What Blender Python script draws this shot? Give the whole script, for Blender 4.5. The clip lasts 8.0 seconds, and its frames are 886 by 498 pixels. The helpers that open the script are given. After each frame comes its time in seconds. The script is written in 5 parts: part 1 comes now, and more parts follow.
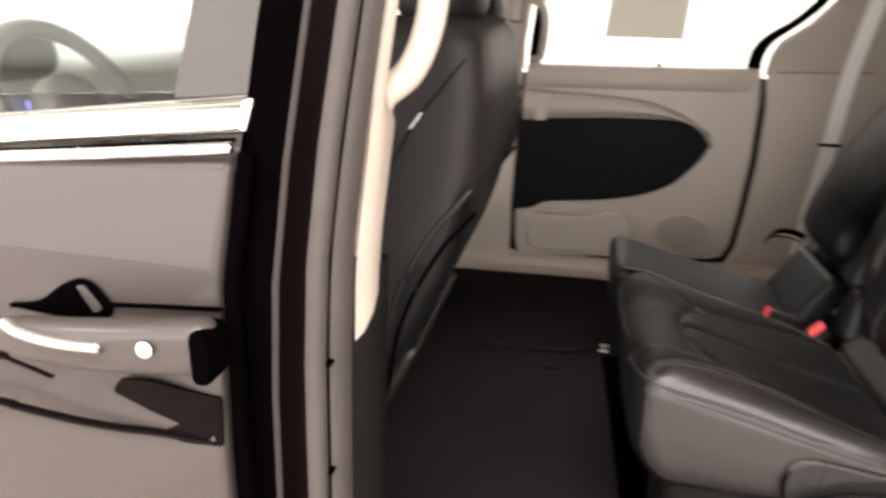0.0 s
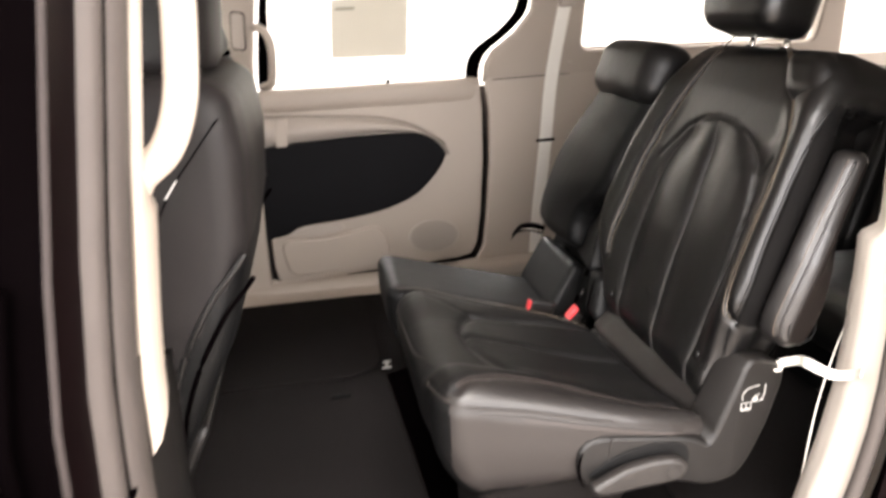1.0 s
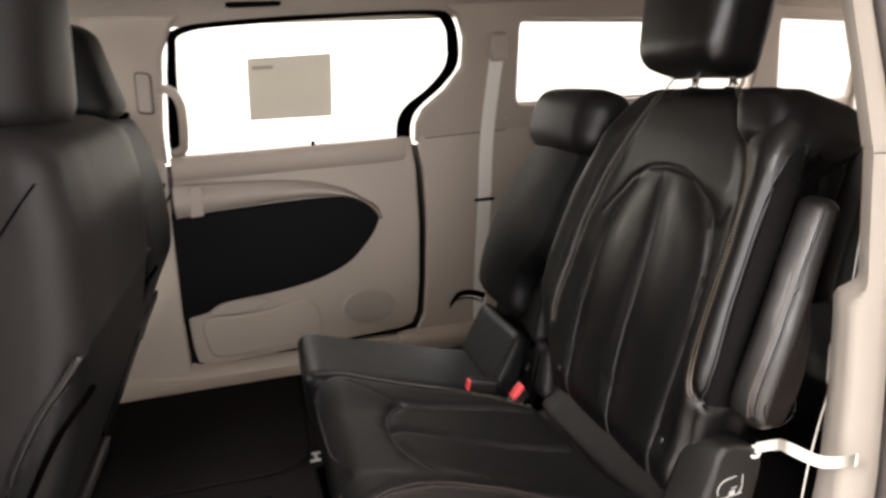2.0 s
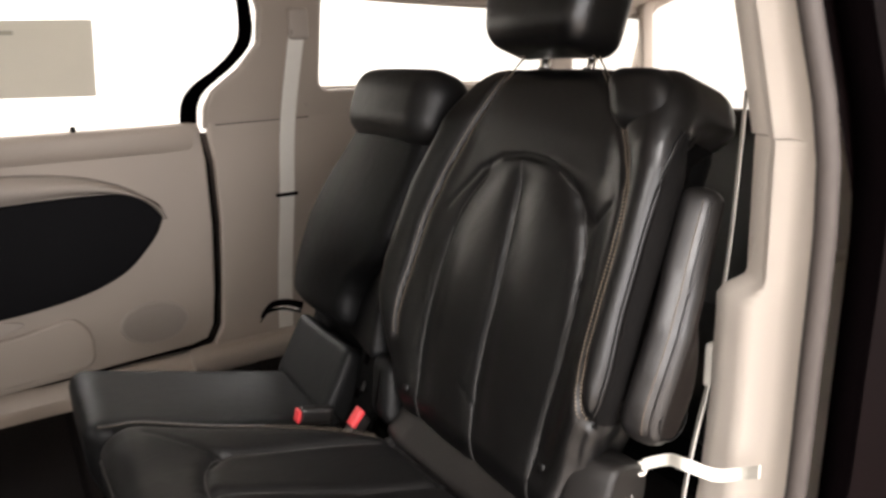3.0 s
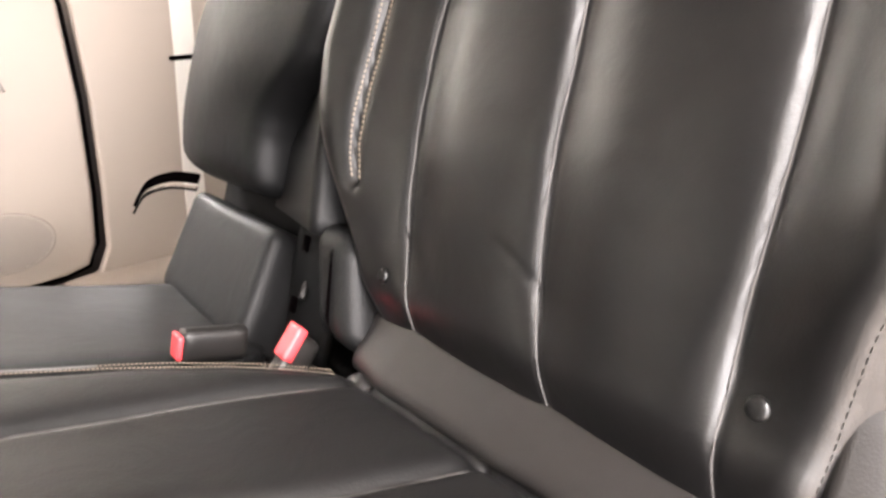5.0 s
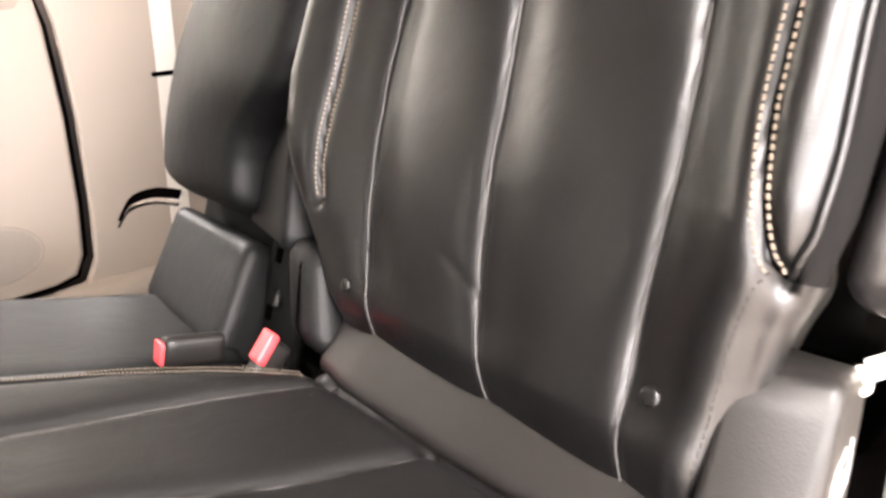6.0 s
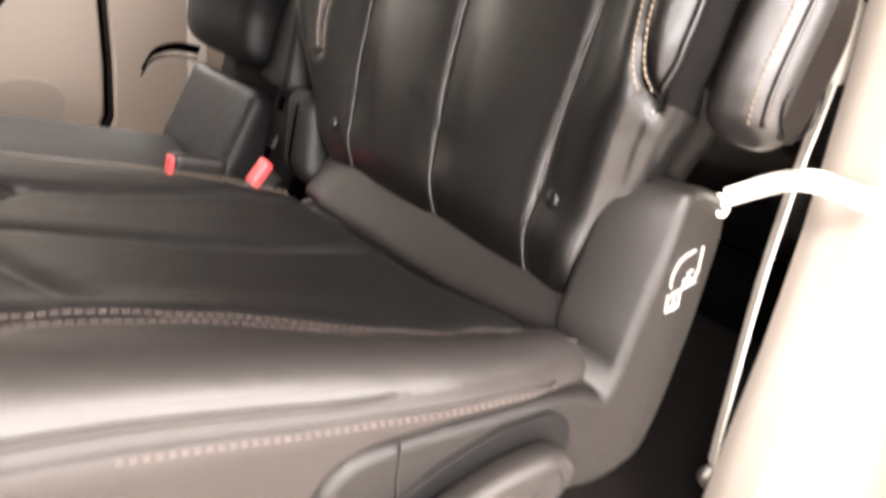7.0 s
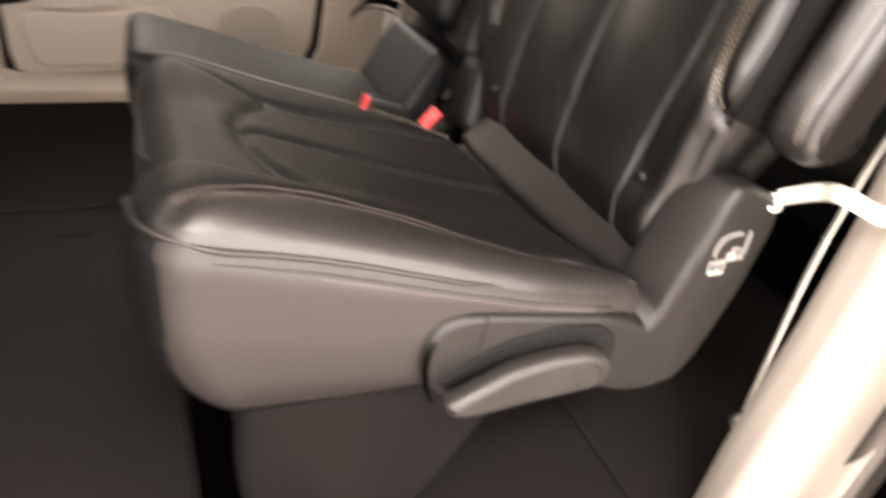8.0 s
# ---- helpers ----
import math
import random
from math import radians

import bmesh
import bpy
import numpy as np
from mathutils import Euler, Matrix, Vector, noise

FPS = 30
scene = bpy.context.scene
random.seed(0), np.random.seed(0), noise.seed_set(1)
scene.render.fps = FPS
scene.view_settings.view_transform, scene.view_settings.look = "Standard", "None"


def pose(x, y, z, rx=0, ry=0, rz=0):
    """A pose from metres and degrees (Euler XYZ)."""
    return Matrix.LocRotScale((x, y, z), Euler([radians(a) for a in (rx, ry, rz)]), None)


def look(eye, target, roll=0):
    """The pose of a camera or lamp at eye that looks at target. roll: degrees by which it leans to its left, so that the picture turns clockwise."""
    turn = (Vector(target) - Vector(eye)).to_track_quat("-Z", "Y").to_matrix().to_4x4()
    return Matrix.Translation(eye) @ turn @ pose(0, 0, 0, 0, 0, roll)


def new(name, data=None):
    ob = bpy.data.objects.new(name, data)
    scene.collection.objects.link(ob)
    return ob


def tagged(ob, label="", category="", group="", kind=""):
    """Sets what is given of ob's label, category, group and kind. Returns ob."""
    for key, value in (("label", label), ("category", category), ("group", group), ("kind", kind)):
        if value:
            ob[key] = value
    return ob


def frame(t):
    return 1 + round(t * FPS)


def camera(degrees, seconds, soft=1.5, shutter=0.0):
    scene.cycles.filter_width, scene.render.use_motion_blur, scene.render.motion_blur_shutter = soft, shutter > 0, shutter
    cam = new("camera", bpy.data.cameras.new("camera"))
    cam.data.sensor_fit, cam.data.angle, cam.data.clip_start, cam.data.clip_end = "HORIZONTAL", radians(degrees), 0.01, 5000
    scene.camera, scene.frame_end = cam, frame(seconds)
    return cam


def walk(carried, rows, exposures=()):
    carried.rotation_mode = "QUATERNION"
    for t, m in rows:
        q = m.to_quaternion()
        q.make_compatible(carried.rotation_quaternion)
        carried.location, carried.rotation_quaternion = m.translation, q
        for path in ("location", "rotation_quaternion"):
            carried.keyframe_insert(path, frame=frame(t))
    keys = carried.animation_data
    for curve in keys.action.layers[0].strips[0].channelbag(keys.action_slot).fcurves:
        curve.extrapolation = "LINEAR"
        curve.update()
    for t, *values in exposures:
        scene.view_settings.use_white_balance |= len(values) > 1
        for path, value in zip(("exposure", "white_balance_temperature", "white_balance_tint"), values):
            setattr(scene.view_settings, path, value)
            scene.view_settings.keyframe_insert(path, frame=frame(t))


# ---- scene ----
cam = camera(64.2, 8.0, soft=2.8, shutter=0.5)
PATH = [
    (0, (0.323, -1.563, 1.312), (-0.054, 0.291, 0.664), 0.60),
    (0.5, (0.275, -1.592, 1.340), (0.343, 0.282, 0.645), 0.23),
    (1, (0.280, -1.532, 1.362), (0.600, 0.335, 0.720), -2.54),
    (1.5, (0.337, -1.410, 1.320), (0.759, 0.480, 0.821), -3.46),
    (2, (0.367, -1.373, 1.324), (0.835, 0.512, 0.845), -3.77),
    (2.2, (0.345, -1.339, 1.329), (0.944, 0.499, 0.816), -3.30),
    (3.3, (0.375, -1.067, 1.255), (1.440, 0.540, 0.724), -1.59),
    (3.5, (0.421, -0.984, 1.190), (1.461, 0.628, 0.626), -2.32),
    (4, (0.535, -0.785, 1.037), (1.572, 0.799, 0.390), -3.84),
    (4.5, (0.569, -0.722, 0.997), (1.663, 0.812, 0.326), -3.08),
    (6, (0.562, -0.787, 1.032), (1.695, 0.716, 0.357), -4.30),
    (6.5, (0.539, -0.853, 1.013), (1.673, 0.650, 0.339), -1.04),
    (7, (0.515, -0.918, 0.989), (1.584, 0.548, 0.146), 1.99),
    (7.5, (0.502, -0.998, 0.981), (1.473, 0.455, 0.008), 6.39),
    (7.8, (0.483, -1.047, 1.015), (1.304, 0.479, 0.016), 6.77),
    (8, (0.449, -1.084, 1.063), (1.131, 0.514, 0.072), 6.55),
]
walk(cam, [(t, look(eye, target, roll)) for t, eye, target, roll in PATH],
     exposures=[(0.0, -0.58, 6500, 10), (0.5, -0.2, 6500, 10), (1.0, 0.0, 6500, 10), (1.5, -0.18, 6500, 10), (2.0, -0.76, 6500, 10), (3.5, -0.28, 6500, 10), (4.0, 1.05, 6500, 11), (4.5, 1.42, 6500, 12), (6.0, 1.46, 6600, 12.5), (6.5, 1.22, 6600, 12), (7.0, 0.78, 6750, 13), (7.5, 0.25, 6750, 13), (8.0, 0.25, 7000, 13)])

# ---------------------------------------------------------------- world and light
world = bpy.data.worlds.new("world")
world.use_nodes = True
world.node_tree.nodes["Background"].inputs[0].default_value = (1.0, 0.97, 0.92, 1)
world.node_tree.nodes["Background"].inputs[1].default_value = 0.05
scene.world = world


def area_lamp(name, x, y, z, sx, sy, watts, colour=(1.0, 0.945, 0.92)):
    data = bpy.data.lights.new(name, "AREA")
    data.shape, data.size, data.size_y, data.energy, data.color = "RECTANGLE", sx, sy, watts, colour
    ob = new(name, data)
    ob.matrix_basis = pose(x, y, z)
    return ob


SHOP = (-6.7, 7.7, 0.55, 3.05)      # glazed shop front in the near wall: x from, to; z from, to
ob = area_lamp("window_daylight", (SHOP[0] + SHOP[1]) / 2, -6.42, (SHOP[2] + SHOP[3]) / 2, SHOP[1] - SHOP[0] - 0.2, SHOP[3] - SHOP[2] - 0.1, 1700, (1.0, 0.950, 0.935))
ob.matrix_basis = pose((SHOP[0] + SHOP[1]) / 2, -6.42, (SHOP[2] + SHOP[3]) / 2, 90)
LIGHTS = [(-2.6, -2.9), (0.4, -2.9), (3.4, -2.9), (-2.6, 3.2), (0.4, 3.2), (3.4, 3.2), (-4.6, 0.0), (5.4, 0.0)]
for lx, ly in LIGHTS:
    area_lamp("ceiling_lamp", lx, ly, 3.38, 1.5, 0.9, 250 if ly < 0 else 215)


# ---------------------------------------------------------------- materials
def material(name, base, rough=0.5, metal=0.0, vary=0.0, vary_scale=6.0, grain=0.0, grain_scale=400.0, spec=0.5,
             coat=0.0, rough_vary=0.0, second=None, wrinkle=0.0, sheen_tint=None):
    m = bpy.data.materials.new(name)
    m.use_nodes = True
    nt = m.node_tree
    b = nt.nodes["Principled BSDF"]
    b.inputs["Roughness"].default_value = rough
    b.inputs["Metallic"].default_value = metal
    b.inputs["Specular IOR Level"].default_value = spec
    b.inputs["Coat Weight"].default_value = coat
    if sheen_tint:
        b.inputs["Specular Tint"].default_value = (*sheen_tint, 1)
    b.inputs["Base Color"].default_value = (*base, 1)
    coord = nt.nodes.new("ShaderNodeTexCoord")
    if vary:
        n1 = nt.nodes.new("ShaderNodeTexNoise")
        n1.inputs["Scale"].default_value, n1.inputs["Detail"].default_value = vary_scale, 6
        nt.links.new(coord.outputs["Object"], n1.inputs["Vector"])
        mix = nt.nodes.new("ShaderNodeMix")
        mix.data_type = "RGBA"
        lo = [c * (1 - vary) for c in (second or base)]
        hi = [min(1, c * (1 + vary)) for c in base]
        mix.inputs[6].default_value, mix.inputs[7].default_value = (*lo, 1), (*hi, 1)
        nt.links.new(n1.outputs["Fac"], mix.inputs[0])
        nt.links.new(mix.outputs[2], b.inputs["Base Color"])
    if rough_vary:
        n3 = nt.nodes.new("ShaderNodeTexNoise")
        n3.inputs["Scale"].default_value, n3.inputs["Detail"].default_value = 14, 5
        nt.links.new(coord.outputs["Object"], n3.inputs["Vector"])
        mr = nt.nodes.new("ShaderNodeMapRange")
        mr.inputs[3].default_value, mr.inputs[4].default_value = rough - rough_vary, rough + rough_vary
        nt.links.new(n3.outputs["Fac"], mr.inputs[0])
        nt.links.new(mr.outputs[0], b.inputs["Roughness"])
    if grain:
        n2 = nt.nodes.new("ShaderNodeTexVoronoi" if grain_scale < 900 else "ShaderNodeTexNoise")
        n2.inputs["Scale"].default_value = grain_scale
        nt.links.new(coord.outputs["Object"], n2.inputs["Vector"])
        bump = nt.nodes.new("ShaderNodeBump")
        bump.inputs["Strength"].default_value, bump.inputs["Distance"].default_value = grain, 0.0008
        nt.links.new(n2.outputs[0], bump.inputs["Height"])
        nt.links.new(bump.outputs[0], b.inputs["Normal"])
        if wrinkle:
            # soft creases and slack under the fine grain
            n4 = nt.nodes.new("ShaderNodeTexNoise")
            n4.inputs["Scale"].default_value, n4.inputs["Detail"].default_value, n4.inputs["Distortion"].default_value = 22, 3, 1.2
            nt.links.new(coord.outputs["Object"], n4.inputs["Vector"])
            soft = nt.nodes.new("ShaderNodeBump")
            soft.inputs["Strength"].default_value, soft.inputs["Distance"].default_value = wrinkle, 0.004
            nt.links.new(n4.outputs["Fac"], soft.inputs["Height"])
            nt.links.new(soft.outputs[0], bump.inputs["Normal"])
    return m


def glass(name, tint=(1, 1, 1)):
    m = bpy.data.materials.new(name)
    m.use_nodes = True
    b = m.node_tree.nodes["Principled BSDF"]
    b.inputs["Base Color"].default_value = (*tint, 1)
    b.inputs["Transmission Weight"].default_value, b.inputs["Roughness"].default_value, b.inputs["IOR"].default_value = 1.0, 0.0, 1.45
    return m


def glowing(name, colour, strength):
    m = bpy.data.materials.new(name)
    m.use_nodes = True
    b = m.node_tree.nodes["Principled BSDF"]
    b.inputs["Emission Color"].default_value, b.inputs["Emission Strength"].default_value = (*colour, 1), strength
    return m


COOL = (0.98, 0.985, 1.0)       # the leather's finish reflects slightly cool
LEATHER = material("black_leather", (0.0034, 0.0032, 0.0032), 0.345, vary=0.3, vary_scale=5, grain=0.08, grain_scale=620, spec=0.49, wrinkle=0.15, sheen_tint=COOL)
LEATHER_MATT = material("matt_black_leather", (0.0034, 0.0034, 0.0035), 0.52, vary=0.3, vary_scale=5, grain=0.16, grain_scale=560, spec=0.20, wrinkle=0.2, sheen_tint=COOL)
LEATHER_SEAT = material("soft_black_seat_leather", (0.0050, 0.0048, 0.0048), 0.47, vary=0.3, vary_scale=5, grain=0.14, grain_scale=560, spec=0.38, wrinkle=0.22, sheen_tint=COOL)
LEATHER_ARM = material("glossy_black_armrest_leather", (0.0062, 0.0056, 0.0055), 0.37, vary=0.2, vary_scale=5, grain=0.06, grain_scale=600, spec=0.8, wrinkle=0.12, sheen_tint=COOL)
LEATHER_GREY = material("dark_grey_vinyl", (0.015, 0.0131, 0.0127), 0.36, vary=0.2, vary_scale=4, grain=0.08, grain_scale=600, spec=0.34, rough_vary=0.03)
# pale colour carries the highlight of the rolled panel edges
SEAM_GLINT = material("seam_highlight", (0.046, 0.043, 0.042), 0.5, vary=0.2, vary_scale=60, spec=0.4)
ARM_SIDE = material("brown_black_armrest_side", (0.0058, 0.0042, 0.0037), 0.45, vary=0.25, vary_scale=9, grain=0.12, grain_scale=600, spec=0.12, wrinkle=0.12)
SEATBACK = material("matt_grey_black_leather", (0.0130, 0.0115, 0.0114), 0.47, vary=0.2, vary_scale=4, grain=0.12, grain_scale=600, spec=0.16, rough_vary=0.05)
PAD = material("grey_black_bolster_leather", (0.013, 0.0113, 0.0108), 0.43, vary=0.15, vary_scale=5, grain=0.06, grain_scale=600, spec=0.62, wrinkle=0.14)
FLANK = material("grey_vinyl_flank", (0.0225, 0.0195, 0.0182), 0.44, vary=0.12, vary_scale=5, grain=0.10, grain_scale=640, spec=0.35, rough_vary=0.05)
VINYL_FLAP = material("grey_vinyl_flap", (0.0125, 0.0112, 0.0108), 0.42, vary=0.15, vary_scale=6, grain=0.08, grain_scale=600, spec=0.35)
PLASTIC = material("black_moulded_plastic", (0.0085, 0.0077, 0.0073), 0.42, vary=0.2, vary_scale=9, spec=0.34, grain=0.12, grain_scale=700, rough_vary=0.05)
LEVER = material("grey_lever_plastic", (0.019, 0.017, 0.016), 0.38, vary=0.1, vary_scale=9, spec=0.4, grain=0.1, grain_scale=700)
CLOTH = material("grey_brown_base_cloth", (0.0062, 0.0053, 0.0049), 0.95, spec=0.1, vary=0.25, vary_scale=11, grain=0.6, grain_scale=1100)
CLOTH_BLACK = material("dull_black_side_cloth", (0.0032, 0.0029, 0.0029), 0.8, spec=0.08, vary=0.25, vary_scale=11, grain=0.4, grain_scale=1100)
# dash base is raised to imitate the room's veil on the driver's glass
DASH = material("grey_dash_vinyl_hazed", (0.34, 0.335, 0.31), 0.6, vary=0.12, vary_scale=6, grain=0.3, grain_scale=500)
DARK = material("dark_void_plastic", (0.002, 0.002, 0.002), 0.7, spec=0.08, vary=0.3, vary_scale=8)
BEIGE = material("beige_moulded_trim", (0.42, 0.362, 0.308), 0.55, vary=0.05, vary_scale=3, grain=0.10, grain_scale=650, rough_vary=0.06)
# lighter copy of the beige trim: daylight on the rear pillar put into colour
BEIGE_LIT = material("beige_moulded_trim_lit", (0.78, 0.715, 0.645), 0.5, vary=0.04, vary_scale=3, grain=0.10, grain_scale=650, rough_vary=0.06)
# wheel grey is lightened likewise, for reflected haze on the window
WHEEL = material("grey_wheel_leather_hazed", (0.13, 0.125, 0.112), 0.5, vary=0.15, vary_scale=9, grain=0.15, grain_scale=600)
BEIGE_SOFT = material("beige_soft_trim", (0.41, 0.360, 0.315), 0.65, vary=0.06, vary_scale=3, grain=0.12, grain_scale=420)
HEADLINER = material("woven_beige_headliner", (0.47, 0.42, 0.37), 0.9, vary=0.08, vary_scale=30, grain=0.6, grain_scale=1200)
INSERT = material("black_vinyl_insert", (0.0035, 0.0032, 0.0042), 0.6, spec=0.10, vary=0.3, vary_scale=7, grain=0.3, grain_scale=500)
CARPET = material("black_loop_carpet", (0.0125, 0.0109, 0.0108), 0.95, spec=0.04, vary=0.45, vary_scale=240, grain=1.0, grain_scale=1500)
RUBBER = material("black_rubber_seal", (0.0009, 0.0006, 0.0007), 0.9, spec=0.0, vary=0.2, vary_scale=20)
GRILLE_AND_GROOVE = material("perforation_and_groove_shade", (0.30, 0.262, 0.230), 0.7, vary=0.1, vary_scale=80)
LIP = material("dull_taupe_lip", (0.030, 0.025, 0.024), 0.7, spec=0.1, vary=0.15, vary_scale=30)
SEAL_GREY = material("taupe_flocked_seal", (0.066, 0.057, 0.053), 0.6, spec=0.2, vary=0.12, vary_scale=18, grain=0.3, grain_scale=900)
PAINT = material("taupe_metallic_paint", (0.043, 0.0355, 0.033), 0.42, metal=0.15, spec=0.3, vary=0.06, vary_scale=900, coat=0.08)
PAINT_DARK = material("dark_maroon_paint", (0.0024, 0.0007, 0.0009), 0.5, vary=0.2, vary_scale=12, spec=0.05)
APPLIQUE = material("taupe_gloss_applique", (0.040, 0.036, 0.034), 0.3, vary=0.05, vary_scale=8, spec=0.3, coat=0.2)
CHROME = material("satin_chrome", (0.78, 0.76, 0.74), 0.16, metal=1.0, rough_vary=0.04)
STEEL = material("brushed_steel", (0.55, 0.54, 0.52), 0.35, metal=1.0, rough_vary=0.06)
WEB = material("beige_belt_webbing", (0.88, 0.85, 0.79), 0.7, vary=0.04, vary_scale=60, grain=0.10, grain_scale=800)
STRAP = material("off_white_nylon_strap", (0.80, 0.77, 0.70), 0.6, vary=0.05, vary_scale=40, grain=0.15, grain_scale=850)
RED = material("red_button_plastic", (0.62, 0.050, 0.058), 0.4, vary=0.1, vary_scale=60)
THREAD = material("tan_thread", (0.165, 0.133, 0.102), 0.7, vary=0.15, vary_scale=200)
DULL_THREAD = material("dull_pink_grey_thread", (0.105, 0.080, 0.072), 0.7, vary=0.15, vary_scale=200)
WHITE_INK = material("white_ink", (0.40, 0.39, 0.375), 0.6, vary=0.05, vary_scale=100)
PAPER = material("cream_paper", (0.64, 0.615, 0.56), 0.85, vary=0.04, vary_scale=12)
mix = PAPER.node_tree.nodes.new("ShaderNodeMixShader")
sheen = PAPER.node_tree.nodes.new("ShaderNodeBsdfTranslucent")
sheen.inputs["Color"].default_value = (0.60, 0.575, 0.52, 1)
mix.inputs[0].default_value = 0.45
PAPER.node_tree.links.new(PAPER.node_tree.nodes["Principled BSDF"].outputs[0], mix.inputs[1])
PAPER.node_tree.links.new(sheen.outputs[0], mix.inputs[2])
PAPER.node_tree.links.new(mix.outputs[0], PAPER.node_tree.nodes["Material Output"].inputs[0])
GREY_INK = material("grey_ink", (0.35, 0.33, 0.28), 0.85, vary=0.05, vary_scale=50)
GLASS = glass("clear_glass", (0.97, 1.0, 0.98))
GLASS_GREEN = glass("green_tinted_glass", (0.80, 0.90, 0.86))
WALL = material("white_wall_paint", (0.84, 0.83, 0.80), 0.8, vary=0.03, vary_scale=1.5)
CEIL = material("white_ceiling_board", (0.82, 0.82, 0.80), 0.9, vary=0.03, vary_scale=2)
SHOWFLOOR = material("polished_beige_floor", (0.50, 0.44, 0.39), 0.22, vary=0.08, vary_scale=1.2, rough_vary=0.06)
DIFFUSER = glowing("lamp_diffuser", (1.0, 0.94, 0.86), 6.0)
BLUE_LIGHT = glowing("blue_key_light", (0.12, 0.10, 1.0), 4.0)


# ---------------------------------------------------------------- mesh helpers
def mesh_of(name, verts, faces, smooth=True):
    me = bpy.data.meshes.new(name)
    me.from_pydata([tuple(map(float, v)) for v in verts], [], [tuple(map(int, f)) for f in faces])
    me.update()
    bm = bmesh.new()
    bm.from_mesh(me)
    bmesh.ops.recalc_face_normals(bm, faces=bm.faces)
    for f in bm.faces:
        f.smooth = smooth
    bm.to_mesh(me)
    bm.free()
    return me


def piece(pts, faces, name):
    """A mesh of some of the faces over a list of points."""
    used = sorted({i for f in faces for i in f})
    at = {i: k for k, i in enumerate(used)}
    return mesh_of(name, [pts[i] for i in used], [tuple(at[i] for i in f) for f in faces])


def part(name, me, mat, parent, label=""):
    ob = new(name, me)
    me.materials.clear()
    me.materials.append(mat)
    if parent is not None:
        ob.parent = parent
        ob.matrix_parent_inverse = (Matrix.Translation(parent.location) if parent.type == "EMPTY" else Matrix()).inverted()
    if label:
        tagged(ob, label)
    return ob


def thing(name, at, label, category, group="", kind=""):
    ob = new(name)
    ob.location = at
    ob.empty_display_size = 0.05
    return tagged(ob, label, category, group, kind)


def rbox(centre, size, r, step=0.02, fn=None, name="pad"):
    """A box with rounded edges, gridded at the given step, whose points fn may move."""
    h = np.array(size, float) / 2
    counts = [max(3, int(math.ceil(2 * a / step))) for a in h]
    verts, index, faces = [], {}, []

    def vert(p):
        key = tuple(np.round(p, 6))
        if key not in index:
            index[key] = len(verts)
            verts.append(p)
        return index[key]

    for axis in range(3):
        a, b = [k for k in range(3) if k != axis]
        ga, gb = np.linspace(-h[a], h[a], counts[a] + 1), np.linspace(-h[b], h[b], counts[b] + 1)
        for side in (-1, 1):
            ids = np.empty((len(ga), len(gb)), int)
            for i, va in enumerate(ga):
                for j, vb in enumerate(gb):
                    p = np.zeros(3)
                    p[axis], p[a], p[b] = side * h[axis], va, vb
                    ids[i, j] = vert(p)
            for i in range(len(ga) - 1):
                for j in range(len(gb) - 1):
                    faces.append((ids[i, j], ids[i + 1, j], ids[i + 1, j + 1], ids[i, j + 1]))
    v = np.array(verts)
    core = np.clip(v, -(h - r), h - r)
    d = v - core
    ln = np.linalg.norm(d, axis=1, keepdims=True)
    v = core + r * d / np.maximum(ln, 1e-9)
    if fn:
        v = fn(v)
    return mesh_of(name, v + np.array(centre), faces)


def tube(points, r, seg=8, closed=False, name="tube", flat=1.0, ups=None):
    """A round (or flattened) rod along points."""
    pts = [Vector(p) for p in points]
    n = len(pts)
    verts, faces = [], []
    for i, p in enumerate(pts):
        a = pts[(i - 1) % n] if closed or i else pts[0]
        b = pts[(i + 1) % n] if closed or i < n - 1 else pts[-1]
        t = (b - a).normalized()
        ref = Vector(ups) if ups else (Vector((0, 0, 1)) if abs(t.z) < 0.9 else Vector((1, 0, 0)))
        s = t.cross(ref).normalized()
        u = s.cross(t)
        rr = r[i] if isinstance(r, (list, tuple)) else r
        for k in range(seg):
            w = 2 * math.pi * k / seg
            verts.append(p + s * rr * math.cos(w) + u * rr * flat * math.sin(w))
    rings = n if closed else n - 1
    for i in range(rings):
        for k in range(seg):
            i2, k2 = (i + 1) % n, (k + 1) % seg
            faces.append((i * seg + k, i * seg + k2, i2 * seg + k2, i2 * seg + k))
    if not closed:
        faces.append(tuple(range(seg)))
        faces.append(tuple(range((n - 1) * seg, n * seg)))
    return mesh_of(name, verts, faces)


def curve_pts(points, per=8, closed=False):
    """A smooth line through points (Catmull-Rom)."""
    p = [Vector(q) for q in points]
    n, out = len(p), []
    for i in range(n if closed else n - 1):
        p0, p1 = p[(i - 1) % n] if closed or i else p[0], p[i]
        p2 = p[(i + 1) % n]
        p3 = p[(i + 2) % n] if closed or i < n - 2 else p[-1]
        for k in range(per):
            t = k / per
            out.append(0.5 * ((2 * p1) + (p2 - p0) * t + (2 * p0 - 5 * p1 + 4 * p2 - p3) * t * t + (3 * p1 - p0 - 3 * p2 + p3) * t ** 3))
    if not closed:
        out.append(p[-1])
    return out


